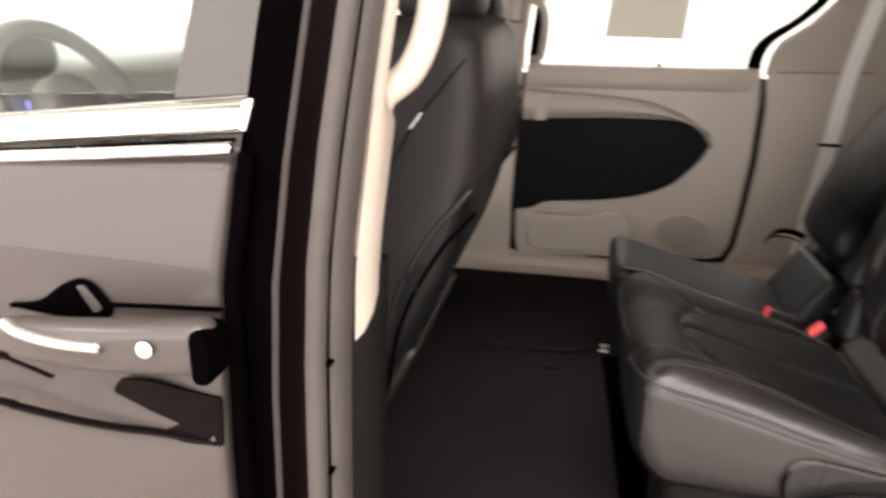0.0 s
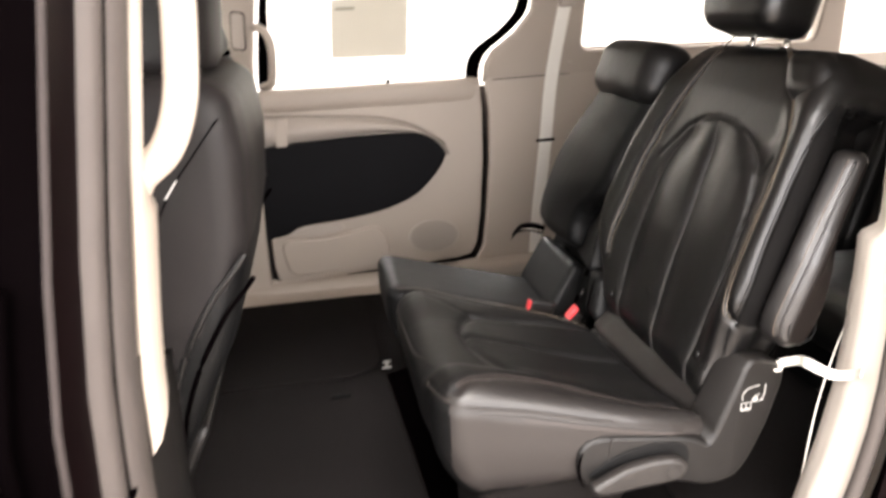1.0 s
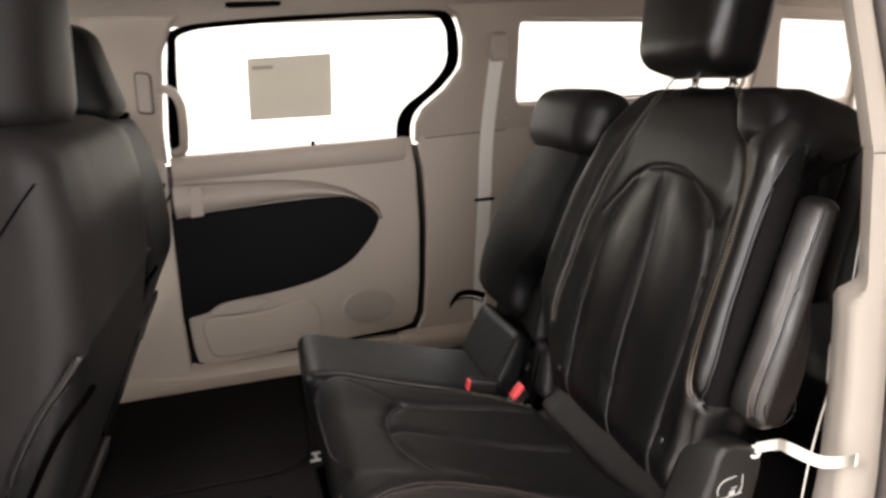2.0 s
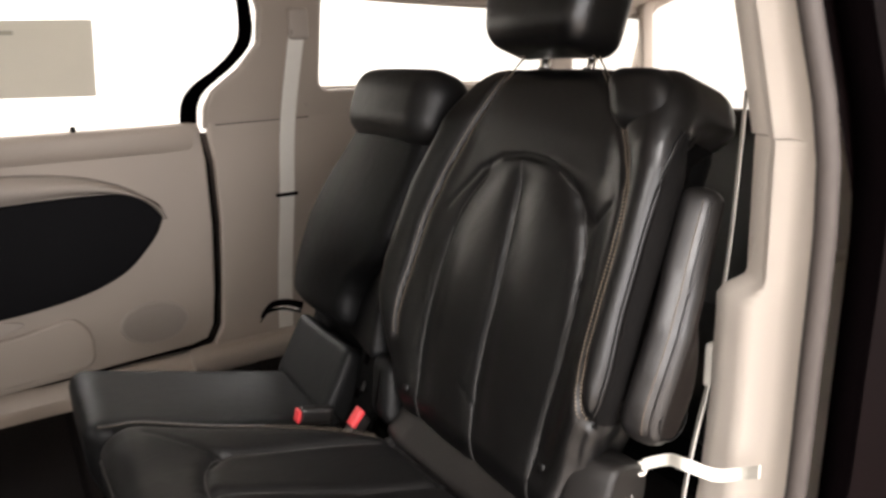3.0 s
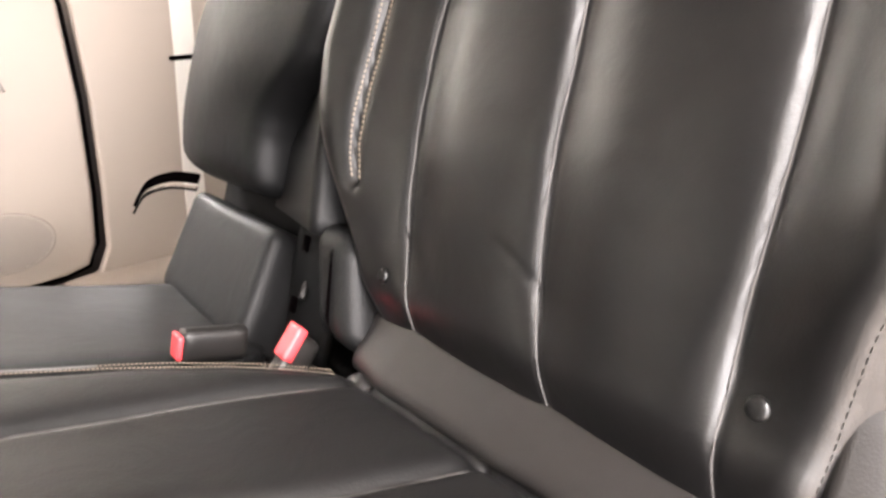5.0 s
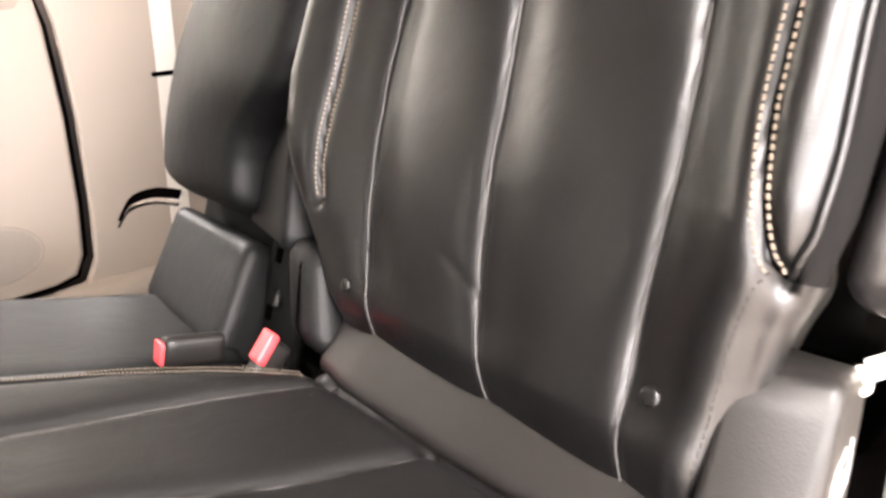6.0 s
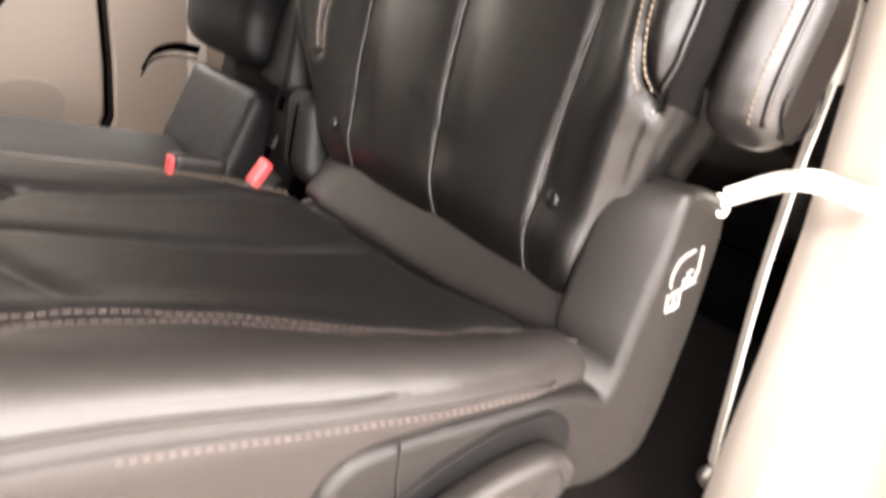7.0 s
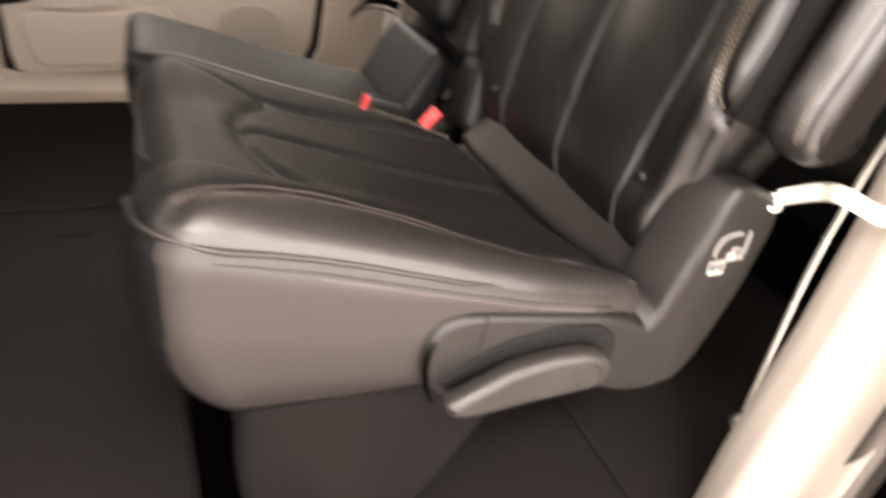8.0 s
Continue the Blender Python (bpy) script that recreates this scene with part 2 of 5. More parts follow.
def ribbon(points, width, thick, name="ribbon"):
    """A flat band along points; width: a vector across it."""
    pts, w = [Vector(p) for p in points], Vector(width)
    verts, faces = [], []
    for i, p in enumerate(pts):
        t = (pts[min(i + 1, len(pts) - 1)] - pts[max(i - 1, 0)]).normalized()
        nrm = t.cross(w).normalized() * thick / 2
        verts += [p - w / 2 - nrm, p + w / 2 - nrm, p + w / 2 + nrm, p - w / 2 + nrm]
    for i in range(len(pts) - 1):
        for k in range(4):
            faces.append((i * 4 + k, i * 4 + (k + 1) % 4, i * 4 + 4 + (k + 1) % 4, i * 4 + 4 + k))
    faces += [(0, 1, 2, 3), tuple(len(verts) - 4 + k for k in range(4))]
    return mesh_of(name, verts, faces, False)


def round_poly(pts, r, seg=5):
    """A polygon with its corners rounded."""
    out, n = [], len(pts)
    for i in range(n):
        p, a, b = Vector(pts[i]).to_2d(), Vector(pts[i - 1]).to_2d(), Vector(pts[(i + 1) % n]).to_2d()
        da, db = (a - p), (b - p)
        rr = min(r, da.length * 0.45, db.length * 0.45)
        s, e = p + da.normalized() * rr, p + db.normalized() * rr
        for k in range(seg + 1):
            t = k / seg
            out.append(tuple((1 - t) ** 2 * s + 2 * t * (1 - t) * p + t * t * e))
    return out


def plate(outline, holes=(), depth=0.01, bevel=0.003, place=None, name="plate"):
    """A flat plate with holes and soft edges; place maps (u, v, w) to the world."""
    cu = bpy.data.curves.new("outline", "CURVE")
    cu.dimensions, cu.fill_mode = "2D", "BOTH"
    cu.extrude, cu.bevel_depth, cu.bevel_resolution, cu.offset = max(depth / 2 - bevel, 0.0001), bevel, 2, -bevel
    for loop in (outline, *holes):
        sp = cu.splines.new("POLY")
        sp.points.add(len(loop) - 1)
        for q, (a, b) in zip(sp.points, loop):
            q.co = (a, b, 0, 1)
        sp.use_cyclic_u = True
    ob = bpy.data.objects.new("outline", cu)
    me = bpy.data.meshes.new_from_object(ob)
    me.name = name
    bpy.data.objects.remove(ob)
    bpy.data.curves.remove(cu)
    for v in me.vertices:
        v.co = Vector(place(*v.co)) if place else v.co
    bm = bmesh.new()
    bm.from_mesh(me)
    bmesh.ops.remove_doubles(bm, verts=bm.verts, dist=1e-5)
    bmesh.ops.recalc_face_normals(bm, faces=bm.faces)
    bm.to_mesh(me)
    bm.free()
    me.materials.clear()
    return me


def gridded(me, step, place):
    """Cuts a flat plate into a grid and then bends it into place."""
    bm = bmesh.new()
    bm.from_mesh(me)
    co = np.array([v.co for v in bm.verts])
    for axis in (0, 1):
        for at in np.arange(co[:, axis].min() + step, co[:, axis].max(), step):
            no = Vector((1, 0, 0)) if axis == 0 else Vector((0, 1, 0))
            bmesh.ops.bisect_plane(bm, geom=bm.verts[:] + bm.edges[:] + bm.faces[:], plane_co=no * float(at), plane_no=no)
    bmesh.ops.triangulate(bm, faces=[f for f in bm.faces if len(f.verts) > 4])
    for v in bm.verts:
        v.co = Vector(place(v.co.x, v.co.y, v.co.z))
    bm.to_mesh(me)
    bm.free()
    return me


def sweep(profile, stations, name="sweep", closed=False):
    """A skin over sections; profile: points (a, b); stations: functions from (a, b) to the world."""
    verts, faces, n = [], [], len(profile)
    for st in stations:
        verts += [st(a, b) for a, b in profile]
    for i in range(len(stations) - 1):
        for k in range(n if closed else n - 1):
            k2 = (k + 1) % n
            faces.append((i * n + k, i * n + k2, (i + 1) * n + k2, (i + 1) * n + k))
    return mesh_of(name, verts, faces)


def disc(centre, axis, r, depth, seg=28, name="disc", dome=0.0):
    """A shallow round cap facing along axis."""
    c, ax = Vector(centre), Vector(axis).normalized()
    s = ax.orthogonal().normalized()
    u = ax.cross(s)
    prof = [(1.0, 0.0), (1.0, 0.6), (0.94, 0.9), (0.8, 1.0 + dome * 0.4), (0.4, 1.0 + dome * 0.85), (0.0, 1.0 + dome)]
    verts, faces = [], []
    for a, b in prof[:-1]:
        for k in range(seg):
            w = 2 * math.pi * k / seg
            verts.append(c + (s * math.cos(w) + u * math.sin(w)) * r * a + ax * depth * b)
    verts.append(c + ax * depth * prof[-1][1])
    for i in range(len(prof) - 2):
        for k in range(seg):
            k2 = (k + 1) % seg
            faces.append((i * seg + k, i * seg + k2, (i + 1) * seg + k2, (i + 1) * seg + k))
    last = (len(prof) - 2) * seg
    for k in range(seg):
        faces.append((last + k, last + (k + 1) % seg, len(verts) - 1))
    faces.append(tuple(range(seg))[::-1])
    return mesh_of(name, verts, faces)


def boxes_mesh(items, name="bars"):
    """Many small bars in one mesh: (centre, x axis, y axis, z axis) half vectors."""
    verts, faces = [], []
    for c, ax, ay, az in items:
        base = len(verts)
        for sx, sy, sz in ((-1, -1, -1), (1, -1, -1), (1, 1, -1), (-1, 1, -1), (-1, -1, 1), (1, -1, 1), (1, 1, 1), (-1, 1, 1)):
            verts.append(Vector(c) + sx * Vector(ax) + sy * Vector(ay) + sz * Vector(az))
        for q in ((0, 3, 2, 1), (4, 5, 6, 7), (0, 1, 5, 4), (1, 2, 6, 5), (2, 3, 7, 6), (3, 0, 4, 7)):
            faces.append(tuple(base + k for k in q))
    return mesh_of(name, verts, faces, False)


def stitches(points, lift, length=0.0021, gap=0.0012, r=0.0004, name="stitching"):
    """Short thread dashes along a line; lift: the outward way."""
    pts = [Vector(p) for p in points]
    up, out, carry = Vector(lift).normalized(), [], 0.0
    for a, b in zip(pts, pts[1:]):
        seg = (b - a).length
        if seg < 1e-6:
            continue
        t = (b - a) / seg
        d = carry
        while d < seg:
            c = a + t * d
            out.append((c + up * 0.0006, t * length / 2, t.cross(up).normalized() * r, up * r))
            d += length + gap
        carry = d - seg
    return boxes_mesh(out, name)


def near_line(pts2, line):
    """The distance of each point to a broken line, in a plane."""
    best = np.full(len(pts2), 9.0)
    for (ax, ay), (bx, by) in zip(line, line[1:]):
        a, d = np.array([ax, ay]), np.array([bx - ax, by - ay])
        t = np.clip(((pts2 - a) @ d) / max(d @ d, 1e-12), 0, 1)
        best = np.minimum(best, np.linalg.norm(pts2 - a - t[:, None] * d, axis=1))
    return best


def smooth_step(x, a, b):
    t = np.clip((x - a) / (b - a), 0, 1)
    return t * t * (3 - 2 * t)


# ---------------------------------------------------------------- the room round the car
def room():
    x0, x1, y0, y1, top = -7.0, 8.5, -6.5, 5.5, 3.5
    part("floor", plate([(x0, y0), (x1, y0), (x1, y1), (x0, y1)], depth=0.1, place=lambda u, v, w: (u, v, w - 0.05)), SHOWFLOOR, None)
    tagged(bpy.data.objects["floor"], "polished beige showroom floor under the car", "floor", kind="structure")
    walls = {"wall_north": ([(x0, 0), (x1, 0), (x1, top), (x0, top)], lambda u, v, w: (u, y1 + 0.1 + w, v)),
             "wall_south": ([(x0, 0), (x1, 0), (x1, top), (x0, top)], lambda u, v, w: (u, y0 - 0.1 + w, v)),
             "wall_east": ([(y0, 0), (y1, 0), (y1, top), (y0, top)], lambda u, v, w: (x1 + 0.1 + w, u, v)),
             "wall_west": ([(y0, 0), (y1, 0), (y1, top), (y0, top)], lambda u, v, w: (x0 - 0.1 + w, u, v))}
    for name, (loop, place) in walls.items():
        holes = [[(SHOP[0], SHOP[2]), (SHOP[1], SHOP[2]), (SHOP[1], SHOP[3]), (SHOP[0], SHOP[3])]] if name == "wall_south" else []
        ob = part(name, plate(loop, holes, depth=0.2, place=place), WALL, None)
        tagged(ob, "plain white painted showroom wall", "wall", kind="structure")
    ob = part("ceiling", plate([(x0, y0), (x1, y0), (x1, y1), (x0, y1)], depth=0.1, place=lambda u, v, w: (u, v, top + 0.06 + w)), CEIL, None)
    tagged(ob, "plain white ceiling with lamp panels", "ceiling", kind="structure")
    shop = thing("window_1", (0.75, y0 - 0.1, SHOP[2]), "wide clear shop window in the white wall", "window", kind="structure")
    pane = part("pane", plate([(SHOP[0], SHOP[2]), (SHOP[1], SHOP[2]), (SHOP[1], SHOP[3]), (SHOP[0], SHOP[3])], depth=0.02, place=lambda u, v, w: (u, y0 - 0.12 + w, v)), GLASS, shop)
    pane.visible_shadow = False
    for k in range(6):
        mx = SHOP[0] + (SHOP[1] - SHOP[0]) * k / 5
        part("mullion", plate([(mx - 0.03, SHOP[2]), (mx + 0.03, SHOP[2]), (mx + 0.03, SHOP[3]), (mx - 0.03, SHOP[3])], depth=0.06, place=lambda u, v, w: (u, y0 - 0.06 + w, v)), WALL, shop)
    for lx, ly in LIGHTS:
        lamp = thing("ceiling_light", (lx, ly, 3.5), "white rectangular panel lamp on the ceiling", "lamp", "ceiling lamps")
        rim = [(lx - 0.8, ly - 0.5), (lx + 0.8, ly - 0.5), (lx + 0.8, ly + 0.5), (lx - 0.8, ly + 0.5)]
        hole = [(lx - 0.76, ly - 0.46), (lx + 0.76, ly - 0.46), (lx + 0.76, ly + 0.46), (lx - 0.76, ly + 0.46)]
        part("frame", plate(rim, [hole], 0.08, place=lambda u, v, w: (u, v, 3.46 + w)), WALL, lamp)
        part("diffuser", plate(hole, depth=0.02, place=lambda u, v, w: (u, v, 3.46 + w)), DIFFUSER, lamp)


room()

# ---------------------------------------------------------------- the minivan's shell
van = thing("minivan", (0.3, -0.1, 0.0), "taupe minivan with its side door slid open and beige trim inside", "car")

SIDE = 0.875       # inner face of the far door trim


def lean(z):
    """How far the far side stands out at a height: the glass leans inwards above the sill."""
    return SIDE + 0.006 if z < 1.125 else SIDE + 0.006 - 0.25 * (z - 1.125)


def far(u, v, w):
    return (u, lean(v) - w, v)


WINDOW = [tuple(p) for p in curve_pts([(0.150, 1.118), (0.150, 1.20), (0.170, 1.42), (0.205, 1.485), (0.40, 1.50), (0.63, 1.506), (0.90, 1.503),
                                       (0.955, 1.475), (0.968, 1.42), (0.962, 1.350), (0.909, 1.288), (0.835, 1.235), (0.805, 1.19), (0.800, 1.135)], 4)]
RING = [tuple(p) for p in curve_pts([(0.112, 1.118), (0.114, 1.20), (0.150, 1.43), (0.185, 1.495), (0.40, 1.512), (0.63, 1.516), (0.91, 1.514),
                                     (0.975, 1.495), (1.000, 1.43), (0.998, 1.349), (0.945, 1.285), (0.870, 1.225), (0.846, 1.18), (0.843, 1.135)], 4)]


def grow(loop, d):
    """A loop pushed outwards from its middle by about d."""
    n, out = len(loop), []
    area = sum(loop[i][0] * loop[(i + 1) % n][1] - loop[(i + 1) % n][0] * loop[i][1] for i in range(n))
    s = 1 if area > 0 else -1
    for i in range(n):
        a, b = Vector(loop[i - 1]), Vector(loop[(i + 1) % n])
        t = (b - a).normalized()
        out.append((loop[i][0] + s * t.y * d, loop[i][1] - s * t.x * d))
    return out


DOOR = [(0.843, 1.122), (0.852, 1.03), (0.851, 0.85), (0.837, 0.66), (0.822, 0.55), (0.800, 0.508), (0.755, 0.496), (0.37, 0.478),
        (0.141, 0.465), (0.100, 0.480), (0.090, 0.53), (0.088, 0.63), (0.098, 0.90), (0.108, 1.122)]


def far_door():
    door = part("sliding_door", plate(DOOR, depth=0.03, bevel=0.008, place=lambda u, v, w: (u, SIDE + 0.010 - w, v)), BEIGE, van,
                "beige moulded inner panel of the closed sliding door")
    part("door_seal", tube([(u, SIDE + 0.006, v) for u, v in grow(DOOR, 0.006)], 0.0038, closed=True), RUBBER, door, "black rubber seal")
    # sill strip under the glass, rolling inwards
    prof = [(0.0, 1.138), (0.010, 1.140), (0.022, 1.132), (0.028, 1.115), (0.028, 1.090), (0.020, 1.068), (0.0, 1.058)]
    part("window_sill", sweep(prof, [lambda a, b, x=x, k=k: (x, SIDE + 0.004 - a * k, b) for x, k in ((0.112, 1), (0.3, 1), (0.5, 1), (0.7, 0.9), (0.80, 0.6), (0.842, 0.1))]), BEIGE, door)
    # armrest ledge: a bulge under an arched crease
    crease = curve_pts([(0.105, 1.052), (0.24, 1.046), (0.38, 1.038), (0.50, 1.024), (0.60, 0.995), (0.67, 0.955), (0.712, 0.918), (0.728, 0.88)], 5)
    belly = curve_pts([(0.105, 0.955), (0.24, 0.968), (0.38, 0.976), (0.50, 0.979), (0.60, 0.972), (0.66, 0.952), (0.700, 0.915), (0.716, 0.88)], 5)
    verts, faces, n = [], [], 9
    for i, (c, d) in enumerate(zip(crease, belly)):
        fade = min(1.0, (len(crease) - 1 - i) / 9)
        for k in range(n):
            t = k / (n - 1)
            p = c.lerp(d, t)
            out = (0.004 + 0.052 * math.sin(math.pi * (0.08 + 0.80 * t)) ** 0.8) * fade
            verts.append((p.x, SIDE - 0.004 - out, p.y))
    for i in range(len(crease) - 1):
        for k in range(n - 1):
            faces.append((i * n + k, i * n + k + 1, (i + 1) * n + k + 1, (i + 1) * n + k))
    # darker bead stands in for the shading of the groove
    part("crease_shade", tube([(p.x, SIDE - 0.0085, p.y + 0.002) for p in crease], 0.0026, 6), GRILLE_AND_GROOVE, door, "shade of the moulded crease over the armrest ledge, as a darker bead")
    part("armrest_ledge", mesh_of("armrest_ledge", verts, faces), BEIGE_SOFT, door, "padded beige armrest ledge")
    shape = [tuple(p) for p in curve_pts([(0.05, 0.945), (0.14, 0.957), (0.25, 0.963), (0.41, 0.970), (0.56, 0.970), (0.65, 0.960), (0.705, 0.932), (0.718, 0.900),
                                          (0.700, 0.850), (0.655, 0.795), (0.597, 0.746), (0.50, 0.708), (0.377, 0.686), (0.25, 0.676), (0.19, 0.668), (0.150, 0.646), (0.10, 0.637), (0.05, 0.637)], 4, True)]
    part("door_insert", plate(shape, depth=0.02, bevel=0.007, place=lambda u, v, w: (u, SIDE - 0.007 - w, v)), INSERT, door, "black vinyl insert")
    # pocket lip under the insert
    lip = [tuple(p) for p in curve_pts([(0.155, 0.642), (0.20, 0.667), (0.27, 0.676), (0.33, 0.668), (0.345, 0.655), (0.30, 0.640), (0.22, 0.630)], 4, True)]
    part("pocket_mouth", plate(lip, depth=0.012, bevel=0.004, place=lambda u, v, w: (u, SIDE - 0.013 - w, v)), BEIGE_SOFT, door)
    pocket = round_poly([(0.118, 0.630), (0.30, 0.625), (0.46, 0.655), (0.50, 0.60), (0.50, 0.500), (0.14, 0.486)], 0.05)
    part("map_pocket", plate(pocket, depth=0.022, bevel=0.010, place=lambda u, v, w: (u, SIDE - 0.006 - w, v)), BEIGE, door)
    ring = [(0.660 + 0.092 * math.cos(a), 0.592 + 0.062 * math.sin(a)) for a in np.linspace(0, 2 * math.pi, 40, endpoint=False)]
    spk = part("speaker_grille", plate(ring, depth=0.010, bevel=0.004, place=lambda u, v, w: (u, SIDE - 0.008 - w, v)), BEIGE_SOFT, door, "round perforated speaker grille")
    dots = []
    for i in range(-17, 18):
        for j in range(-12, 13):
            a, b = i * 0.005 + (j % 2) * 0.0025, j * 0.0048
            if (a / 0.084) ** 2 + (b / 0.055) ** 2 < 1:
                dots.append(((0.660 + a, SIDE - 0.0135, 0.592 + b), (0.0014, 0, 0), (0, 0.0012, 0), (0, 0, 0.0014)))
    part("perforation", boxes_mesh(dots), GRILLE_AND_GROOVE, spk)
    part("pull_cup", plate(round_poly([(0.146, 0.958), (0.184, 0.960), (0.192, 1.050), (0.154, 1.050)], 0.004), depth=0.016, bevel=0.003,
                           place=lambda u, v, w: (u, SIDE - 0.054 - w, v)), BEIGE, door, "upright beige pull beside the armrest ledge")
    part("lock_pin", disc((0.53, lean(1.13) - 0.02, 1.138), (0, -0.3, 1), 0.007, 0.012), RUBBER, door)
    # glass in its black ring
    part("window_ring", plate(RING, [WINDOW], depth=0.012, bevel=0.003, place=lambda u, v, w: far(u, v, w - 0.004)), RUBBER, door, "black ceramic border and rubber round the glass")
    pane = part("window_glass", plate(grow(WINDOW, 0.006), depth=0.004, bevel=0.0008, place=lambda u, v, w: far(u, v, w - 0.012)), GLASS, door, "clear side window glass")
    pane.visible_shadow = False


far_door()


def far_trim():
    low = [(0.860, 1.145), (0.872, 1.03), (0.870, 0.85), (0.856, 0.66), (0.842, 0.54), (0.815, 0.490), (0.76, 0.472), (0.76, 0.425), (2.55, 0.425), (2.55, 1.145)]
    trim = part("quarter_trim", plate(low, depth=0.03, bevel=0.007, place=lambda u, v, w: (u, SIDE - 0.006 - w, v)), BEIGE, van, "beige moulded trim behind the door")
    up = [(0.855, 1.120), (0.858, 1.18), (0.880, 1.222), (0.955, 1.280), (1.008, 1.345), (1.012, 1.43), (0.990, 1.50), (0.955, 1.525), (2.55, 1.525), (2.55, 1.120)]
    hole = round_poly([(1.195, 1.212), (2.08, 1.20), (2.08, 1.445), (1.60, 1.460), (1.195, 1.478)], 0.035)
    rear_hole = round_poly([(2.21, 1.14), (2.525, 1.14), (2.525, 1.43), (2.15, 1.445)], 0.03)
    part("upper_trim", plate(up, [hole, rear_hole], depth=0.04, bevel=0.012, place=lambda u, v, w: far(u, v, w + 0.004)), BEIGE, trim)
    part("quarter_ring", plate(grow(hole, 0.01), [grow(hole, -0.008)], depth=0.012, bevel=0.003, place=lambda u, v, w: far(u, v, w - 0.03)), BEIGE_SOFT, trim)
    pane = part("quarter_glass", plate(hole, depth=0.004, bevel=0.0008, place=lambda u, v, w: far(u, v, w - 0.034)), GLASS, trim)
    pane.visible_shadow = False
    pane = part("rear_glass", plate(rear_hole, depth=0.004, bevel=0.0008, place=lambda u, v, w: far(u, v, w - 0.034)), GLASS, trim)
    pane.visible_shadow = False
    # a shallow vertical step where the belt runs, and a split line
    part("split_line", tube([(0.885, SIDE - 0.0215, 1.130), (1.05, SIDE - 0.0215, 1.133), (1.16, SIDE - 0.0215, 1.135)], 0.0016), SEAL_GREY, trim)
    part("ledge", rbox((1.2, 0.84, 0.455), (0.92, 0.10, 0.07), 0.02, 0.05), BEIGE, trim)
    part("trim_button", disc((1.155, SIDE - 0.03, 1.17), (0, -1, 0), 0.006, 0.004, 12), BEIGE_SOFT, trim)
    b_low = [(-0.10, 0.425), (0.076, 0.425), (0.076, 0.63), (0.094, 1.145), (-0.10, 1.145)]
    bp = part("pillar_trim", plate(b_low, depth=0.03, bevel=0.007, place=lambda u, v, w: (u, SIDE - 0.006 - w, v)), BEIGE, van, "beige trim of the far door pillar")
    b_up = [(-0.075, 1.120), (0.098, 1.120), (0.104, 1.22), (0.138, 1.43), (0.178, 1.508), (0.20, 1.530), (-0.05, 1.530)]
    part("upper_trim", plate(b_up, depth=0.04, bevel=0.012, place=lambda u, v, w: far(u, v, w + 0.004)), BEIGE, bp)
    part("slide_gap", plate(round_poly([(0.046, 1.271), (0.092, 1.264), (0.102, 1.379), (0.058, 1.386)], 0.014), depth=0.004, bevel=0.001, place=lambda u, v, w: far(u, v, w + 0.026)), SEAL_GREY, bp)
    part("height_slide", plate(round_poly([(0.050, 1.275), (0.088, 1.268), (0.098, 1.375), (0.062, 1.382)], 0.012), depth=0.016, bevel=0.005, place=lambda u, v, w: far(u, v, w + 0.03)), BEIGE_SOFT, bp)
    loop = curve_pts([(0.118, lean(1.33) - 0.015, 1.335), (0.150, lean(1.3) - 0.050, 1.325), (0.168, lean(1.27) - 0.062, 1.285), (0.166, lean(1.22) - 0.062, 1.22), (0.156, lean(1.17) - 0.055, 1.165), (0.128, lean(1.15) - 0.015, 1.150)], 6)
    part("grab_handle", tube(loop, 0.013, 10), BEIGE, bp, "beige moulded grab handle")
    sill = [(0.0, 0.425), (0.0, 0.470), (0.012, 0.476), (0.045, 0.470), (0.060, 0.452), (0.064, 0.425)]
    part("scuff_plate", sweep(sill, [lambda a, b, x=x: (x, SIDE + 0.03 - a, b) for x in (-0.9, -0.1, 0.4, 0.76)]), BEIGE, van, "beige scuff plate along the far sill")
    part("sill_cove", sweep([(0, 0), (0.02, 0.004), (0.05, 0.012), (0.075, 0.035), (0.085, 0.07)],
                            [lambda a, b, x=x, k=k: (x, 0.785 + a, 0.424 + b * k) for x, k in ((-0.90, 1.4), (-0.12, 1.4), (-0.02, 1.3), (0.05, 0.95), (0.12, 0.70), (0.3, 0.62), (0.78, 0.62))]), BEIGE, van)


far_trim()


def belt_far():
    belt = thing("shoulder_belt", (1.06, 0.85, 0.6), "beige shoulder belt on the far pillar with a black clip", "seat belt")
    line = [(1.030, SIDE - 0.036, 0.50), (1.040, SIDE - 0.040, 0.66), (1.065, SIDE - 0.044, 0.90), (1.085, lean(1.15) - 0.050, 1.13), (1.112, lean(1.40) - 0.055, 1.40)]
    part("webbing", ribbon(curve_pts(line, 6), (0.046, 0.004, -0.004), 0.0022), WEB, belt)
    part("stop_clip", rbox((1.066, SIDE - 0.045, 0.915), (0.066, 0.016, 0.010), 0.004, 0.006), RUBBER, belt, "black plastic stop clip")
    ring = part("belt_guide", rbox((1.114, lean(1.40) - 0.050, 1.395), (0.058, 0.022, 0.085), 0.010, 0.01), BEIGE_SOFT, belt)
    part("slot", rbox((1.112, lean(1.38) - 0.062, 1.372), (0.046, 0.006, 0.014), 0.002, 0.006), SEAL_GREY, ring)


belt_far()


